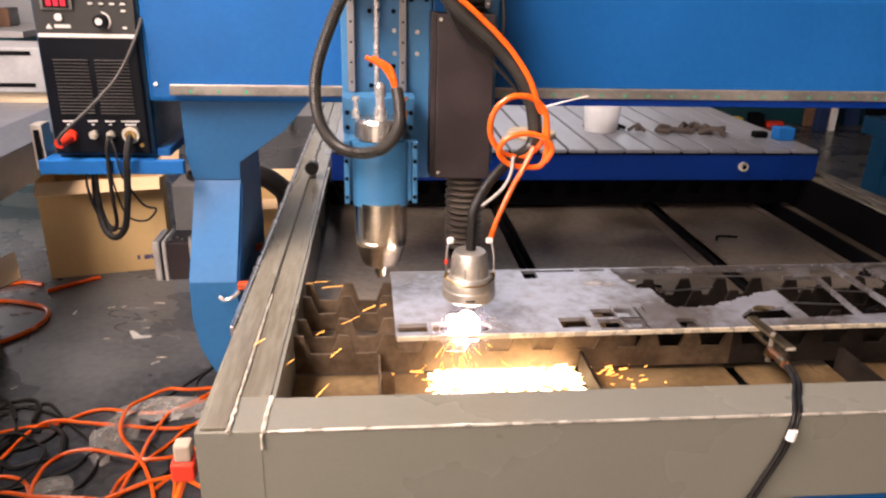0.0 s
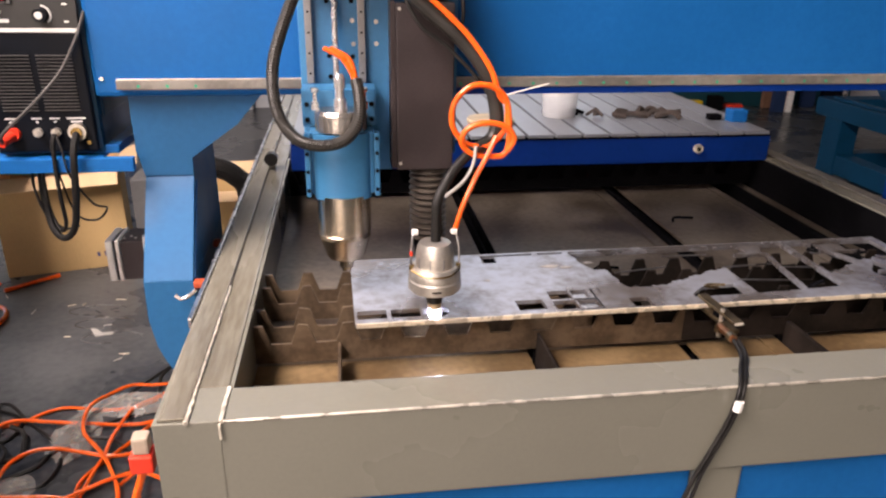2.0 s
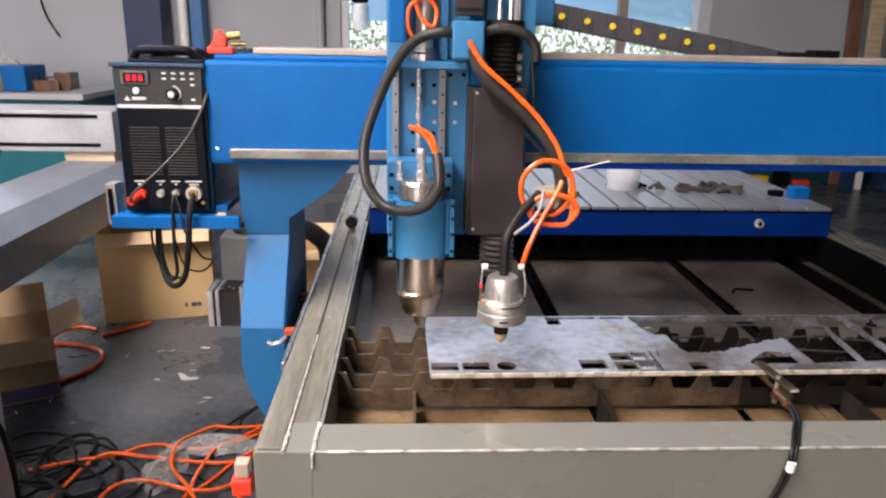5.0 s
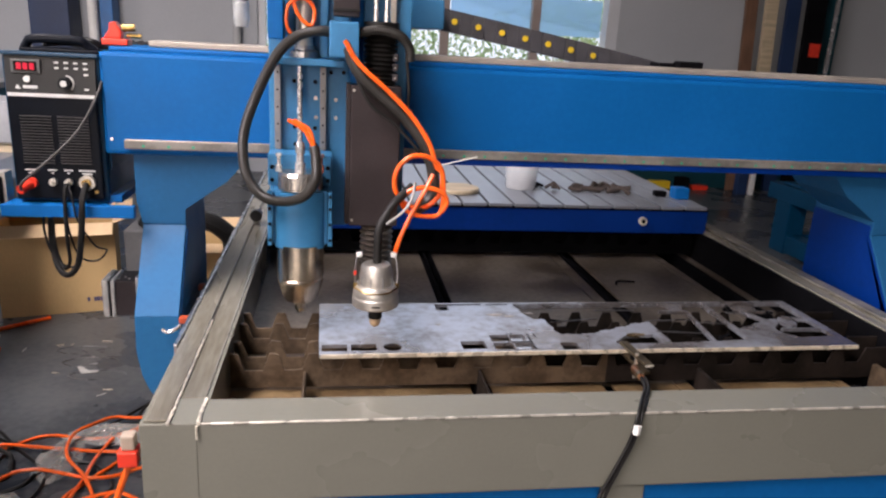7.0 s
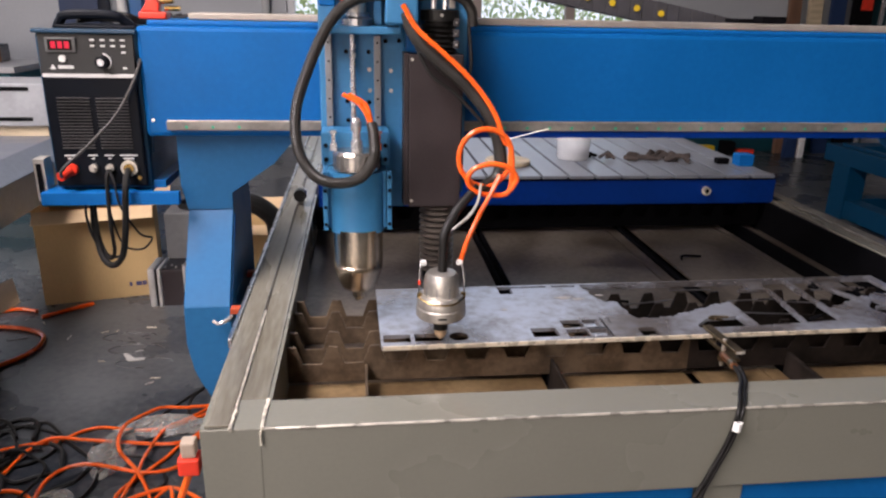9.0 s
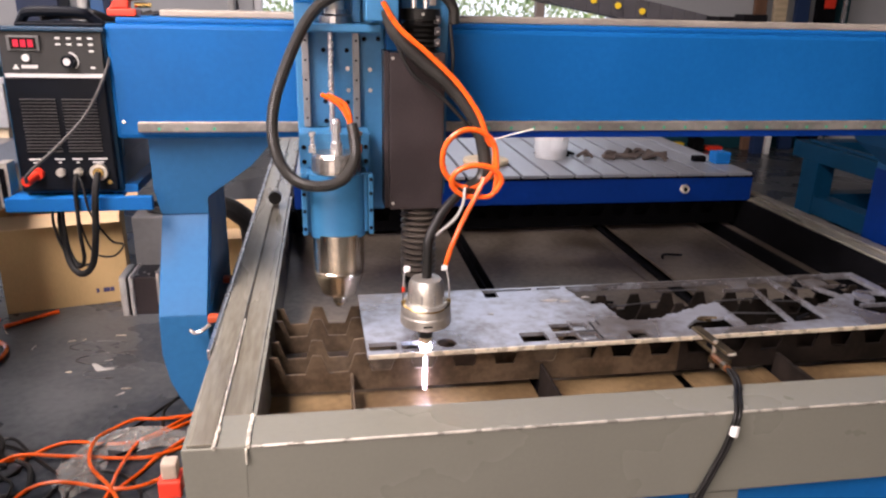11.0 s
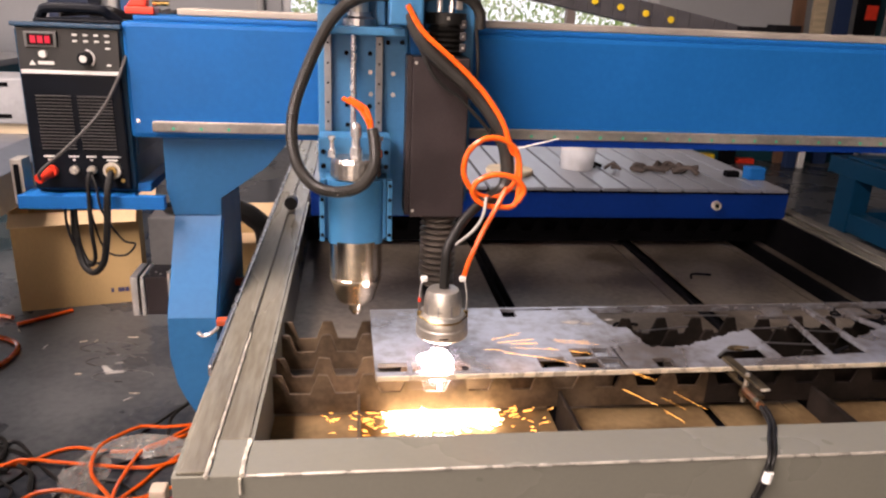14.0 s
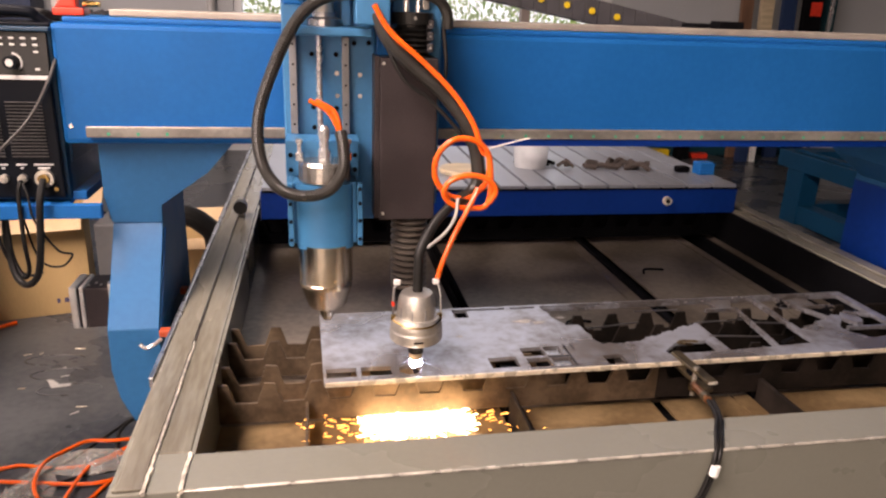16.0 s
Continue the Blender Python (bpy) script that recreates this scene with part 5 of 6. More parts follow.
tagged(part("scrap_paper", prism([(0, 0), (0.05, 0.01), (0.045, 0.025), (0.015, 0.022), (-0.02, 0.06), (-0.03, 0.055)], "z", 0.001, 0.003), PAPER), "torn white paper scrap on the floor", "paper").location = (-0.455, 1.235, 0)


def hose_pile():
    rnd = random.Random(11)
    o = thing("orange_hose_pile", "tangled orange air hoses lying on the floor", "hoses")
    # long loose bends that cross one another beside the bed's corner
    runs = [[(-0.70, 0.72), (-0.57, 0.77), (-0.50, 0.78), (-0.45, 0.825), (-0.40, 0.84), (-0.32, 0.82), (-0.24, 0.82), (-0.19, 0.85), (-0.06, 0.95)],
            [(-0.60, 0.50), (-0.57, 0.64), (-0.555, 0.72), (-0.53, 0.77), (-0.49, 0.78), (-0.43, 0.767), (-0.33, 0.75), (-0.23, 0.737), (-0.17, 0.75), (-0.05, 0.82)],
            [(-0.44, 0.38), (-0.445, 0.49), (-0.453, 0.54), (-0.447, 0.595), (-0.42, 0.63), (-0.37, 0.64), (-0.30, 0.62), (-0.245, 0.604), (-0.196, 0.609), (-0.15, 0.64), (-0.04, 0.73)],
            [(-0.08, 0.94), (-0.20, 0.91), (-0.26, 0.90), (-0.30, 0.85), (-0.328, 0.80), (-0.326, 0.73), (-0.304, 0.67), (-0.25, 0.604), (-0.21, 0.54), (-0.18, 0.47), (-0.17, 0.36)],
            [(-0.26, 0.33), (-0.276, 0.47), (-0.277, 0.546), (-0.25, 0.604), (-0.20, 0.687), (-0.17, 0.75), (-0.06, 0.90)],
            [(-0.28, 0.36), (-0.264, 0.47), (-0.258, 0.545), (-0.25, 0.61), (-0.25, 0.68), (-0.24, 0.77), (-0.224, 0.82), (-0.19, 0.855), (-0.07, 1.0)],
            [(-0.44, 0.43), (-0.32, 0.458), (-0.25, 0.49), (-0.206, 0.514), (-0.158, 0.535), (-0.126, 0.533), (-0.08, 0.51)],
            [(-0.12, 0.34), (-0.13, 0.446), (-0.14, 0.50), (-0.156, 0.53), (-0.19, 0.52)],
            [(-0.70, 0.52), (-0.58, 0.564), (-0.543, 0.58), (-0.50, 0.57), (-0.468, 0.54), (-0.44, 0.48), (-0.42, 0.41), (-0.44, 0.30)],
            [(-0.72, 0.55), (-0.565, 0.526), (-0.50, 0.515), (-0.436, 0.496), (-0.36, 0.488), (-0.29, 0.477), (-0.2, 0.43), (-0.12, 0.33)]]
    for k, run in enumerate(runs):
        n = len(run)
        pts = [(x, y, 0.006 + (0.011 * (k % 4) if 0 < i < n - 1 else 0.0) * math.sin(3.14 * i / (n - 1))) for i, (x, y) in enumerate(run)]
        part("hose", tube(pts, 0.0047, 8, 6), ORANGE, o)
    for pts in ([(-1.0, 1.06, 0.007), (-0.86, 1.2, 0.007), (-0.78, 1.32, 0.007), (-0.80, 1.45, 0.007), (-0.95, 1.52, 0.007), (-1.15, 1.50, 0.007)],
                [(-1.1, 1.62, 0.007), (-0.98, 1.68, 0.007), (-0.90, 1.66, 0.007)], [(-0.86, 1.60, 0.007), (-0.78, 1.67, 0.007), (-0.72, 1.72, 0.007)]):
        part("hose", tube(pts, 0.0075, 8, 7), ORANGE, o)
    b = thing("black_cable_pile", "tangled black cables lying on the floor", "cables")
    for k in range(9):
        pts, a = [], rnd.uniform(0, 6.28)
        cx, cy = -0.58 + rnd.uniform(-0.14, 0.10), 0.64 + rnd.uniform(-0.14, 0.16)
        rx, ry = rnd.uniform(0.06, 0.13), rnd.uniform(0.06, 0.15)
        for i in range(rnd.randint(10, 18)):
            c = a + i * 0.6
            f = rnd.uniform(0.86, 1.08)
            pts.append((min(-0.3, cx + rx * f * math.cos(c)), cy + ry * f * math.sin(c), 0.005 + 0.004 * rnd.uniform(0, k)))
        part("cable", tube(pts, rnd.choice((0.0035, 0.0045, 0.006)), 7, 6), RUBBER, b)
    for run in ([(-0.04, 1.28), (-0.184, 1.04), (-0.26, 0.907), (-0.304, 0.83), (-0.40, 0.75)], [(-0.05, 1.24), (-0.19, 1.02), (-0.196, 0.92), (-0.17, 0.82)],
                [(-0.78, 0.80), (-0.675, 0.86), (-0.62, 0.863), (-0.55, 0.834), (-0.495, 0.796), (-0.42, 0.73), (-0.39, 0.70)],
                [(-0.46, 0.56), (-0.40, 0.61), (-0.386, 0.645), (-0.358, 0.676), (-0.312, 0.696), (-0.258, 0.693), (-0.206, 0.646), (-0.179, 0.592), (-0.193, 0.553), (-0.26, 0.50), (-0.37, 0.47)],
                [(-0.55, 0.50), (-0.463, 0.56), (-0.396, 0.605), (-0.376, 0.656), (-0.33, 0.72), (-0.25, 0.78), (-0.17, 0.80)], [(-0.50, 0.47), (-0.41, 0.53), (-0.36, 0.54), (-0.345, 0.60), (-0.36, 0.66)]):
        part("cable", tube([(x, y, 0.0055 + 0.004 * math.sin(5 * i)) for i, (x, y) in enumerate(run)], 0.0042, 7), RUBBER, b)
    return o


hose_pile()


def film_bag(name, cx, cy, rx, ry, h, seed):
    rnd = random.Random(seed)
    bm = bmesh.new()
    n, rows = 22, 7
    rings = []
    for j in range(rows):
        f = j / (rows - 1)
        rings.append([bm.verts.new((cx + rx * (1 - f * 0.8) * math.cos(6.283 * i / n) * rnd.uniform(0.85, 1.12), cy + ry * (1 - f * 0.8) * math.sin(6.283 * i / n) * rnd.uniform(0.85, 1.12), 0.004 + h * math.sin(f * 1.5) * rnd.uniform(0.7, 1.15))) for i in range(n)])
    for a, b in zip(rings, rings[1:]):
        for i in range(n):
            bm.faces.new((a[i], a[(i + 1) % n], b[(i + 1) % n], b[i]))
    bm.faces.new(rings[-1])
    return tagged(part(name, bm, FILM), "crumpled clear plastic wrapping on the floor", "plastic wrap", "wrappings")


film_bag("plastic_wrap", -0.24, 0.835, 0.13, 0.050, 0.030, 3)
film_bag("plastic_wrap", -0.345, 0.72, 0.055, 0.11, 0.026, 5)
film_bag("plastic_wrap", -0.42, 0.53, 0.055, 0.05, 0.018, 7)
PLUG = thing("red_plug", "red and white plug hanging at the bed's corner", "plug")
part("body", box(0.026, 0.057, -0.004, 0.026, 0.436, 0.463, 0.003), REDPL, PLUG)
part("cap", box(0.031, 0.053, 0.0, 0.022, 0.4635, 0.490, 0.004), mat("milky_plastic", (0.40, 0.32, 0.25), 0.4), PLUG)
part("lead", tube([(0.040, 0.012, 0.436), (0.01, 0.02, 0.34), (0.0, 0.06, 0.18), (-0.03, 0.12, 0.05), (-0.10, 0.24, 0.012), (-0.16, 0.34, 0.008)], 0.0055, 8), ORANGE, PLUG)
rnd = random.Random(31)
for k in range(26):
    x, y = rnd.uniform(-1.0, -0.12), rnd.uniform(0.95, 1.6)
    l, a = rnd.uniform(0.008, 0.035), rnd.uniform(0, 3.14)
    tagged(part("floor_scrap", rod((x, y, 0.0025), (x + l * math.cos(a), y + l * math.sin(a), 0.0025), 0.0018, 5), PAPER if k % 3 else CUTEDGE), "tiny bright scrap on the dark floor", "scrap", "floor scraps")
for k in range(3):
    pts = [(-0.50 + 0.05 * k + 0.09 * math.cos(a), 1.42 - 0.1 * k + 0.035 * math.sin(a), 0.003) for a in [0.6 * i for i in range(9)]]
    tagged(part("thin_wire_loop", tube(pts, 0.0009, 5, 5), STEEL), "thin bright wire loop on the floor", "wire", "wire loops")

# ---- neighbouring grey machine ----
MACHGREY = mat("warm_light_grey_paint", (0.40, 0.405, 0.41), 0.45, var=0.08, scale=2.0, bump=0.004)


def grey_machine():
    g = thing("grey_router", "light grey engraving machine with a taped side panel", "machine")
    part("top_case", prism([(-0.3, 0.872), (0.43, 0.872), (0.43, 1.040), (-0.3, 1.040)], "x", -1.25, -0.474, 0.006), MACHGREY, g)
    part("leg_panel", prism([(-0.28, 0.0), (0.40, 0.0), (0.44, 0.8715), (-0.28, 0.8715)], "x", -1.15, -0.545, 0.004), MACHGREY, g)
    part("dark_slot", box(-0.5445, -0.540, 0.36, 0.428, 0.70, 0.86, 0.001), DARKSTEEL, g)
    so = part("socket_plate", box(-0.5445, -0.532, 0.30, 0.335, 0.35, 0.45, 0.003), WHITEPL, g)
    part("power_lead", tube([(-0.53, 0.318, 0.40), (-0.505, 0.33, 0.36), (-0.508, 0.355, 0.24), (-0.515, 0.37, 0.08), (-0.50, 0.39, 0.012)], 0.006, 8), RUBBER, so)
    part("rail_beam", prism([(-1.06, 0.44), (-0.78, 0.44), (-0.78, 0.56), (-0.84, 0.615), (-1.06, 0.615)], "y", 0.445, 2.6, 0.004), mat("blue_grey_steel", (0.15, 0.17, 0.205), 0.35, 0.2), g)
    part("front_foot", box(-1.0, -0.85, 2.2, 2.4, 0.0, 0.4395, 0.004), MACHGREY, g)
    br = part("cross_bridge", box(-2.2, -0.845, 1.88, 2.12, 0.655, 0.812, 0.006), mat("white_grey_paint", (0.29, 0.30, 0.31), 0.4), g)
    for z in (0.675, 0.785):
        part("groove", box(-2.1, -0.90, 1.877, 1.8795, z, z + 0.014, 0.001), DARKSTEEL, br)
    part("carriage_saddle", box(-1.05, -0.86, 1.9, 2.1, 0.6155, 0.6545, 0.003), WOODPALE, g)
    return g


grey_machine()
W2 = thing("wrapped_motor", "dark motor wrapped in clear film on the grey machine", "wrapped motor")
part("motor_body", lathe([(0.045, 0.34), (0.05, 0.36), (0.05, 0.50), (0.03, 0.53), (0.01, 0.55)], -0.492, 0.02, 18), DARKSTEEL, W2)
part("film_wrap", lathe([(0.02, 0.20), (0.055, 0.28), (0.045, 0.33), (0.056, 0.42), (0.054, 0.51), (0.02, 0.56)], -0.49, 0.02, 9), FILM, W2)


BENCHTEAL = mat("teal_bench_paint", (0.004, 0.13, 0.16), 0.45, var=0.12, scale=3)


def bench():
    b = thing("work_bench", "teal steel work bench with a grey top", "bench")
    part("cabinet", box(-4.6, -1.9, 4.0, 4.65, 0.0, 0.66, 0.006), BENCHTEAL, b)
    part("top", box(-4.65, -1.85, 3.95, 4.68, 0.661, 0.70, 0.004), MACHGREY, b)
    for k in range(4):
        part("drawer_front", box(-4.5 + k * 0.66, -3.9 + k * 0.66, 3.985, 3.999, 0.4, 0.63, 0.004), BENCHTEAL, b)
    rnd = random.Random(6)
    cols = [DARKSTEEL, WHITEPL, REDPL, RUBBER, CARD, LIGHTGREY, BLUE, WOODBROWN, STEEL]
    for k in range(34):
        x, y = rnd.uniform(-4.5, -2.0), rnd.uniform(4.0, 4.5)
        s, h = rnd.uniform(0.03, 0.10), rnd.uniform(0.03, 0.16)
        ma = cols[k % len(cols)]
        if k % 3:
            o = part("tool_box", box(-s, s, -s * 0.7, s * 0.7, 0, h, 0.006, pose(x, y, 0.701, 0, 0, rnd.uniform(0, 90))), ma)
        else:
            o = part("tool_box", lathe([(s * 0.8, 0.701), (s, 0.72), (s, 0.70 + h), (s * 0.4, 0.71 + h)], x, y, 12), ma)
        tagged(o, "small tool or tin among clutter on the bench", "tool", "bench clutter")
    tagged(part("blue_carton", box(-2.72, -2.28, 4.1, 4.4, 0.701, 0.87, 0.01), BLUE), "blue carton with white rags on the bench", "carton")
    film_bag("white_cloth", -2.55, 4.2, 0.2, 0.1, 0.1, 3).location = (0, 0, 0.87)
    return b


bench()
tagged(part("wall_socket", box(-2.62, -2.44, 4.96, 4.999, 1.38, 1.5, 0.004), LIGHTGREY), "grey switch box on the wall", "switch box")
tagged(part("wall_wire", tube([(-2.54, 4.985, 1.38), (-2.50, 4.985, 1.2), (-2.42, 4.985, 1.05)], 0.008, 6), RUBBER), "black wire below the switch box", "wire")


# ---- blue machine frame and clutter at the far side ----
def blue_frame():
    f = thing("blue_machine_frame", "teal-blue welded machine frame standing on the floor", "machine frame")
    for nm, bm in (("side_rail", box(3.03, 3.15, 0.2, 2.98, 0.305, 0.40, 0.004)), ("low_side_rail", box(3.035, 3.135, 0.2, 2.735, 0.012, 0.115, 0.004)),
                   ("leg", box(3.032, 3.145, 2.74, 2.88, 0.0, 0.3045, 0.004)), ("leg", box(3.032, 3.145, 1.45, 1.57, 0.1155, 0.3045, 0.004)), ("leg", box(3.032, 3.145, 0.06, 0.19, 0.0, 0.3045, 0.004)),
                   ("end_rail", box(3.1505, 4.5, 2.86, 2.98, 0.305, 0.40, 0.004)), ("low_end_rail", box(3.1505, 4.4, 2.76, 2.86, 0.012, 0.115, 0.004)), ("leg", box(4.4, 4.5, 2.74, 2.88, 0.0, 0.3045, 0.004)),
                   ("bearing_rail", box(3.075, 3.10, 0.2, 2.9, 0.4005, 0.415, 0.002))):
        part(nm, bm, TEALBLUE, f)
    return f


blue_frame()
for x, y, sx, sy, h, ma, lab in ((3.15, 4.74, 0.09, 0.04, 0.065, YELLOW, "yellow plastic box on the floor"), (3.50, 4.70, 0.07, 0.04, 0.04, REDPL, "flat red box on the floor"), (3.42, 4.88, 1.05, 0.08, 0.66, TEAL, "dark teal cabinet by the wall"),
                                 (3.885, 4.53, 0.022, 0.02, 0.30, WHITEPL, "white plastic strip standing on the floor"), (2.72, 4.68, 0.10, 0.08, 0.12, CARD, "brown carton on the floor"), (3.33, 4.68, 0.05, 0.05, 0.11, DARKSTEEL, "black tin on the floor"),
                                 (3.80, 4.55, 0.045, 0.03, 0.36, NAVYCOL, "dark blue canister standing on the floor")):
    tagged(part("stored_box", box(x - sx, x + sx, y - sy, y + sy, 0, h, 0.006), ma), lab, "box", "far clutter")
carton("cardboard_box", 0.17, 0.20, 0.40, pose(-0.13, 1.40, 0, 0, 0, 4), "tall brown carton behind the gantry leg", 0.05)
tagged(part("black_duct", tube([(-0.16, 1.28, 0.53), (-0.05, 1.28, 0.515), (0.0, 1.28, 0.49), (0.03, 1.29, 0.44), (0.03, 1.30, 0.30), (0.02, 1.31, 0.03)], 0.030, 14, 8), RUBBER), "thick black flexible duct behind the gantry leg", "duct")
KNOB = thing("rail_stop", "black round stop screwed on the side rail", "stop")
part("bracket", box(0.106, 0.122, 1.262, 1.29, B + 0.001, B + 0.055, 0.002), RAILSTEEL, KNOB)
part("buffer", rod((0.114, 1.262, B + 0.036), (0.114, 1.235, B + 0.036), 0.019, 16), RUBBER, KNOB)


# ---- plasma arc and sparks ----
def streaks(name, n, seed, spread, material, label, category="sparks", length=(0.01, 0.03), r=0.0006, fan=None, within=None):
    rnd = random.Random(seed)
    bm = bmesh.new()
    for k in range(n):
        if fan:
            a, e, d = rnd.uniform(*fan[0]), rnd.uniform(*fan[1]), rnd.uniform(*fan[2])
            u = Vector((math.cos(a) * math.cos(e), math.sin(a) * math.cos(e), math.sin(e)))
            p = u * d - Vector((0, 0, 0.8 * d * d))
            q = p + (u - Vector((0, 0, 1.6 * d))) * rnd.uniform(*length)
        else:
            p = Vector((rnd.gauss(0, spread[0]), rnd.gauss(0, spread[1]), abs(rnd.gauss(0, spread[2]))))
            if within and (abs(p.x) > within[0] or abs(p.y) > within[1]):
                p.x, p.y = rnd.uniform(-within[0], within[0]), rnd.uniform(-within[1], within[1])
            a = math.atan2(p.y, p.x) + rnd.gauss(0, 0.35)
            q = p + Vector((math.cos(a), math.sin(a), rnd.uniform(-0.05, 0.2))) * rnd.uniform(*length)
        rod(p, q, r * rnd.uniform(0.6, 1.5), 4, bm=bm)
    ob = part(name, bm, material)
    return tagged(ob, label, category, kind="stuff")


def star(r, seed, squash=1.0, rough=0.25):
    """An uneven glowing ball, for the arc core and for its glare."""
    bm = bmesh.new()
    bmesh.ops.create_icosphere(bm, subdivisions=4, radius=r)
    for v in bm.verts:
        v.co *= 1 + rough * noise.noise(v.co * (1.6 / r) + Vector((seed, 0, 0)))
        v.co.z *= squash
    for f in bm.faces:
        f.smooth = True
    return bm


# soft glare round the arc and spatter, put in as glowing flecks
HALO = arc_mat("violet_halo", (0.88, 0.80, 1.0), 2.6)
WARMHALO = arc_mat("amber_halo", (1.0, 0.62, 0.28), 1.6)


def halo(parent, r, n, material, seed, flat=1.0, size=0.0009, reach=0.42):
    """Tiny glowing flecks added round a flame for its halo, thinning outwards."""
    rnd = random.Random(seed)
    verts, faces = [], []
    for k in range(n):
        u = Vector((rnd.gauss(0, 1), rnd.gauss(0, 1), rnd.gauss(0, 1))).normalized() * r * (0.85 + reach * abs(rnd.gauss(0, 1)))
        u.z *= flat
        for i in range(3):
            verts.append(u + Vector((rnd.gauss(0, 1), rnd.gauss(0, 1), rnd.gauss(0, 1))).normalized() * size * 0.6)
        faces.append((3 * k, 3 * k + 1, 3 * k + 2))
    me = bpy.data.meshes.new("fine_spatter")
    me.from_pydata(verts, [], faces)
    me.materials.append(material)
    ob = new("fine_spatter", me)
    ob.parent = parent
    return ob


ARC_T = thing("plasma_arc", "blinding white plasma arc below the torch nozzle", "arc")
part("arc_core", star(0.0105, 1, 0.9), ARC, ARC_T)
part("arc_root", lathe([(0.0042, 0.004), (0.0036, 0.012)], 0, 0, 10), ARCBLUE, ARC_T)
halo(ARC_T, 0.0105, 900, HALO, 3)
JET = tagged(part("plasma_jet", lathe([(0.0022, -0.004), (0.0030, -0.03), (0.0032, -0.07), (0.002, -0.088)], 0, 0, 12), ARCBLUE), "violet-white plasma jet below the sheet", "plasma jet")
# both balls are larger than the arc, put in for its glare
GLARE_BIG = tagged(part("cutting_flare", star(0.049, 6, 0.95), ARCHOT), "oversized white ball put in for the arc's glare", "flare")
halo(GLARE_BIG, 0.049, 11000, HALO, 11)
GLARE = tagged(part("cutting_flare", star(0.031, 3, 0.80, 0.35), ARCHOT), "white-hot metal at the cut, enlarged for its glare", "flare")
halo(GLARE, 0.033, 6000, HALO, 21, 0.85, reach=0.5)
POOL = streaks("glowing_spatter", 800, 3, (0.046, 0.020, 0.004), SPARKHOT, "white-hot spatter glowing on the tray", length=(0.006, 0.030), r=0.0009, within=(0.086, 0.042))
halo(POOL, 0.055, 6000, WARMHALO, 31, 0.32)
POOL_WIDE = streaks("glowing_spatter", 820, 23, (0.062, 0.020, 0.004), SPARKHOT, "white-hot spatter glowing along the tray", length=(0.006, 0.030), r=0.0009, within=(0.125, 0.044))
halo(POOL_WIDE, 0.085, 9000, WARMHALO, 41, 0.22)
EMBERS = streaks("ember_streaks", 300, 5, (0.085, 0.034, 0.006), SPARK, "orange embers scattered on the tray", length=(0.003, 0.016), r=0.00055)
SPRAY_A = streaks("spark_spray", 60, 7, None, SPARK, "orange sparks flying from the cut", length=(0.006, 0.030), r=0.0003, fan=((2.7, 4.0), (-0.30, 0.40), (0.01, 0.24)))
SPRAY_C = streaks("spark_spray", 12, 17, None, SPARK, "orange sparks flying far over the bed's corner", length=(0.012, 0.04), r=0.0003, fan=((3.0, 4.0), (-0.15, 0.25), (0.10, 0.34)))
SPRAY_B = streaks("spark_spray", 18, 9, None, SPARK, "orange sparks flying from the cut", length=(0.03, 0.10), r=0.0002, fan=((-0.30, 0.30), (0.10, 0.30), (0.05, 0.42)))
STREAM = streaks("molten_stream", 260, 19, None, SPARKHOT, "stream of molten metal falling from the cut to the tray", length=(0.010, 0.034), r=0.0007, fan=((0.0, 6.28), (-1.55, -1.12), (0.0, 0.062)))
SHOWER = streaks("spark_shower", 90, 13, None, SPARK, "sparks showering down below the sheet", length=(0.008, 0.026), r=0.0003, fan=((2.4, 7.0), (-1.2, -0.4), (0.02, 0.11)))


# ---- movement ----
HEAD = [(0, .025, .034, 0), (.5, .016, .027, 0), (1, .015, .016, 0), (1.5, .025, .011, 0), (2, .037, .009, 0), (2.5, .043, .013, .002), (3, .045, .015, .012), (3.5, .045, .016, .025), (4, .047, .018, .042),
        (5.2, .026, .010, .050), (6.5, .005, 0, .050), (7, .006, 0, .050), (7.5, .007, 0, .046), (8, .008, 0, .035), (8.5, .008, 0, .012), (9, .008, 0, .003), (9.5, .005, 0, .001), (10, .001, .001, 0), (11.2, .004, .004, 0),
        (12.5, .005, .010, 0), (13, .005, .022, 0), (13.5, .006, .035, 0), (14, .014, .043, 0), (14.5, .026, .044, 0), (15, .038, .043, 0), (15.5, .050, .041, 0), (16, .058, .037, 0)]


def head_at(t):
    for a, b in zip(HEAD, HEAD[1:]):
        if t <= b[0]:
            f = (t - a[0]) / (b[0] - a[0])
            return [p + (q - p) * f for p, q in zip(a[1:], b[1:])]
    return list(HEAD[-1][1:])


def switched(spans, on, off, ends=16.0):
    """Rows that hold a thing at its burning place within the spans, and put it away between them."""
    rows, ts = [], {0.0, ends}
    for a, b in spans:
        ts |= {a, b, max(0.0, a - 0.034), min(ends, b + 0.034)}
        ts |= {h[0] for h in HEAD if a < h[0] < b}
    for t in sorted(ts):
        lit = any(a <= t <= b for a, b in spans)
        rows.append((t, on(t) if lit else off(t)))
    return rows


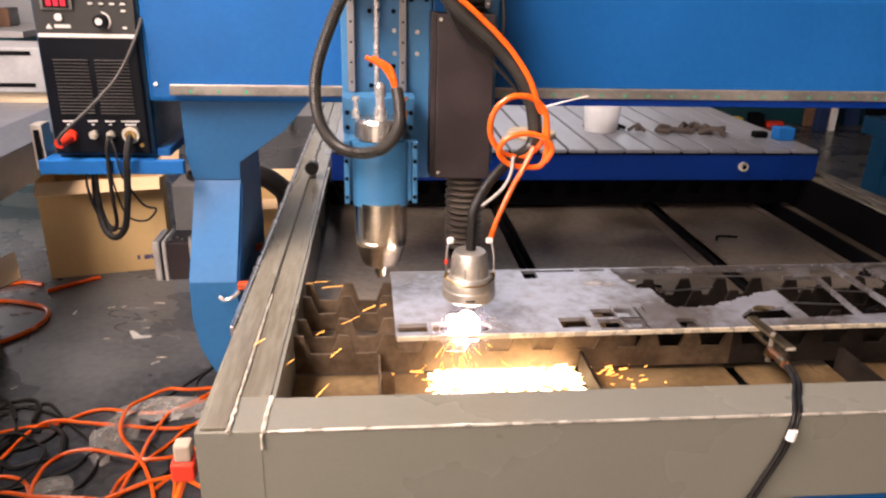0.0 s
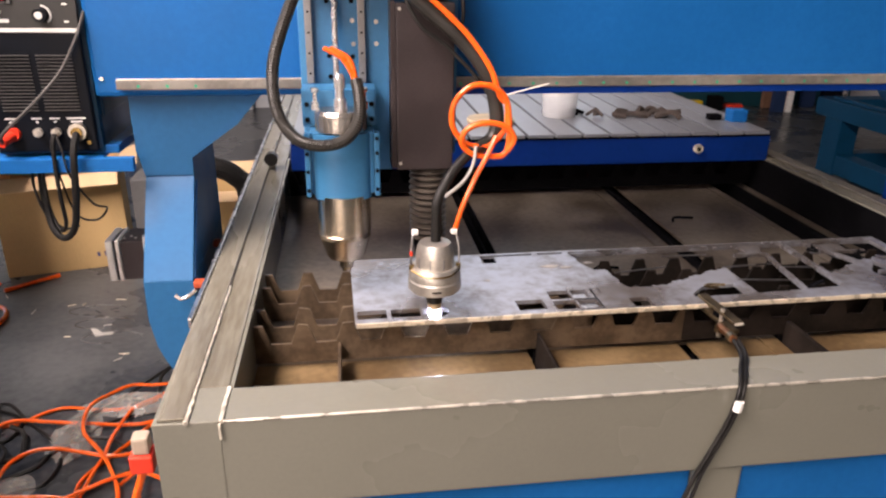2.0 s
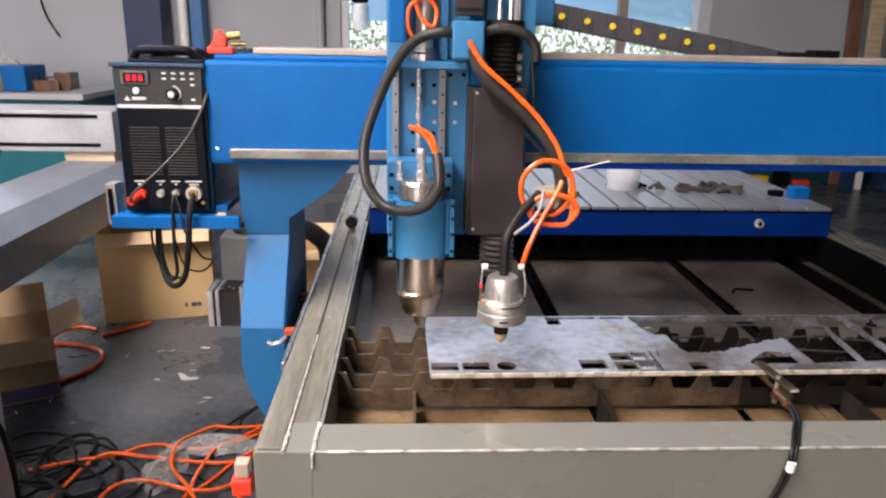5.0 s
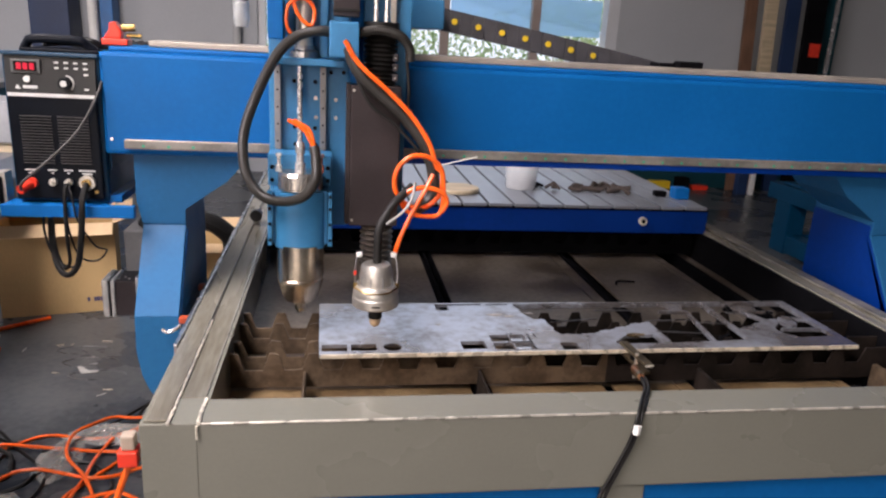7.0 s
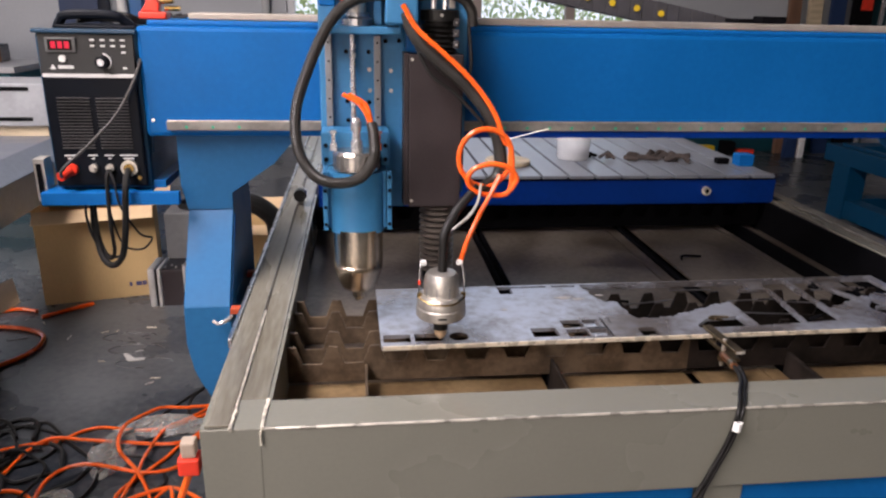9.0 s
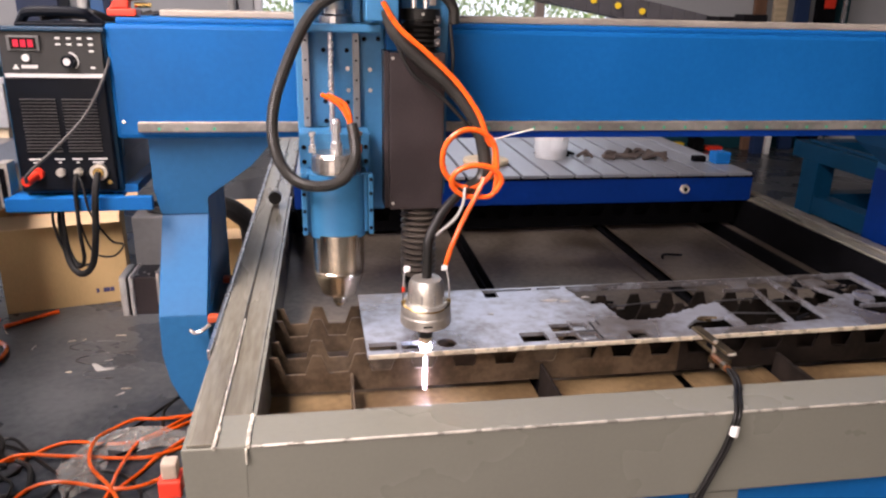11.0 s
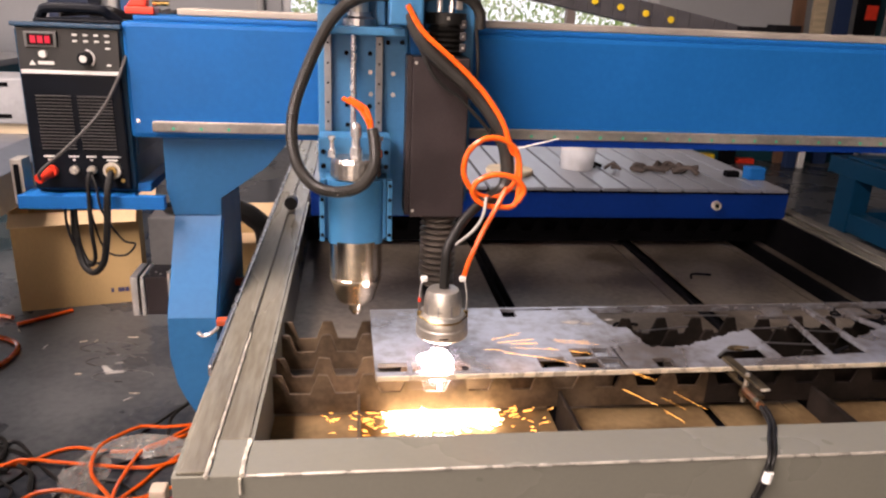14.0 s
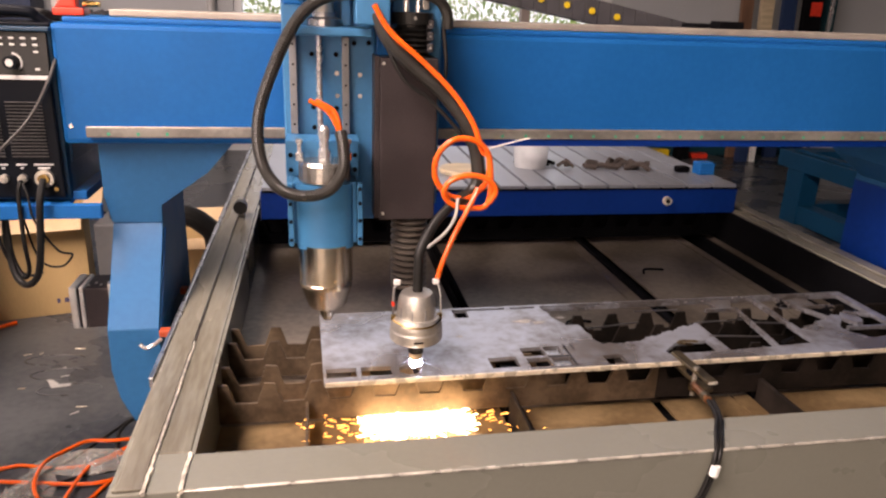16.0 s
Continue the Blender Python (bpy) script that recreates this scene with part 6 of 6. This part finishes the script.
def motions():
    for ob in (GANTRY, POWER, CABLES, CLAMPTOOL, CHAIN):
        walk(ob, [(t, pose(0, y, 0)) for t, x, y, z in HEAD])
    walk(CARRIAGE, [(t, pose(x, y, 0)) for t, x, y, z in HEAD])
    for ob in (TORCH, BELLOWS):
        walk(ob, [(t, pose(x, y, z)) for t, x, y, z in HEAD])

    def tip(t, dx=0.0, dy=0.0, z=0.0, turn=0.0):
        x, y, l = head_at(t)
        return pose(0.439 + x + dx, 0.300 + y + dy, z, 0, 0, turn)

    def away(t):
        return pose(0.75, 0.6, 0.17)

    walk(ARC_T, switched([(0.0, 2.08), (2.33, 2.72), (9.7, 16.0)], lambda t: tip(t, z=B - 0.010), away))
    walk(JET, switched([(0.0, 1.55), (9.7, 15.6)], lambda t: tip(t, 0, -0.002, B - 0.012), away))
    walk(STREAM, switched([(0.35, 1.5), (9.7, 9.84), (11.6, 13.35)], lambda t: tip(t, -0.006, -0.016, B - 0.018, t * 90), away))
    walk(GLARE, switched([(0.0, 1.45), (9.7, 9.88), (11.6, 14.2), (15.28, 15.7)], lambda t: tip(t, -0.010, -0.024, B - 0.012, t * 130), away))
    walk(GLARE_BIG, switched([(14.25, 15.25)], lambda t: tip(t, -0.004, -0.046, B - 0.008, t * 130), away))
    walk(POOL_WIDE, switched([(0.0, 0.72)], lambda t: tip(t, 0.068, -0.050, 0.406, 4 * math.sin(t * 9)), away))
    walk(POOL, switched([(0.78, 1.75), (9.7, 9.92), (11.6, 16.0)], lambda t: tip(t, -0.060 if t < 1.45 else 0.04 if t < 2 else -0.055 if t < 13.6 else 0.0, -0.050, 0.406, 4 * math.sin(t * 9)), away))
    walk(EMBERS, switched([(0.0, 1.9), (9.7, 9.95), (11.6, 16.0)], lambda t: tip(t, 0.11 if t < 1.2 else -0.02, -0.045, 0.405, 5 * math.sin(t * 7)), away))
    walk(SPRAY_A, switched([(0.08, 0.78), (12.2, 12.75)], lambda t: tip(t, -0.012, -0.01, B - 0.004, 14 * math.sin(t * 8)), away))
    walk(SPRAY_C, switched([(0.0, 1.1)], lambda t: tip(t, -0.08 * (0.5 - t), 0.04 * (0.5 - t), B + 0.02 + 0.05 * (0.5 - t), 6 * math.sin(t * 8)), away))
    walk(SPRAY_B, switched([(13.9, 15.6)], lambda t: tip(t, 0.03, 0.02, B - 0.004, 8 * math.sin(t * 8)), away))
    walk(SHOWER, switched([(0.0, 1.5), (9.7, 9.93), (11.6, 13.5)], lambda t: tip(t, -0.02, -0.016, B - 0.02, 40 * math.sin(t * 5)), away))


motions()
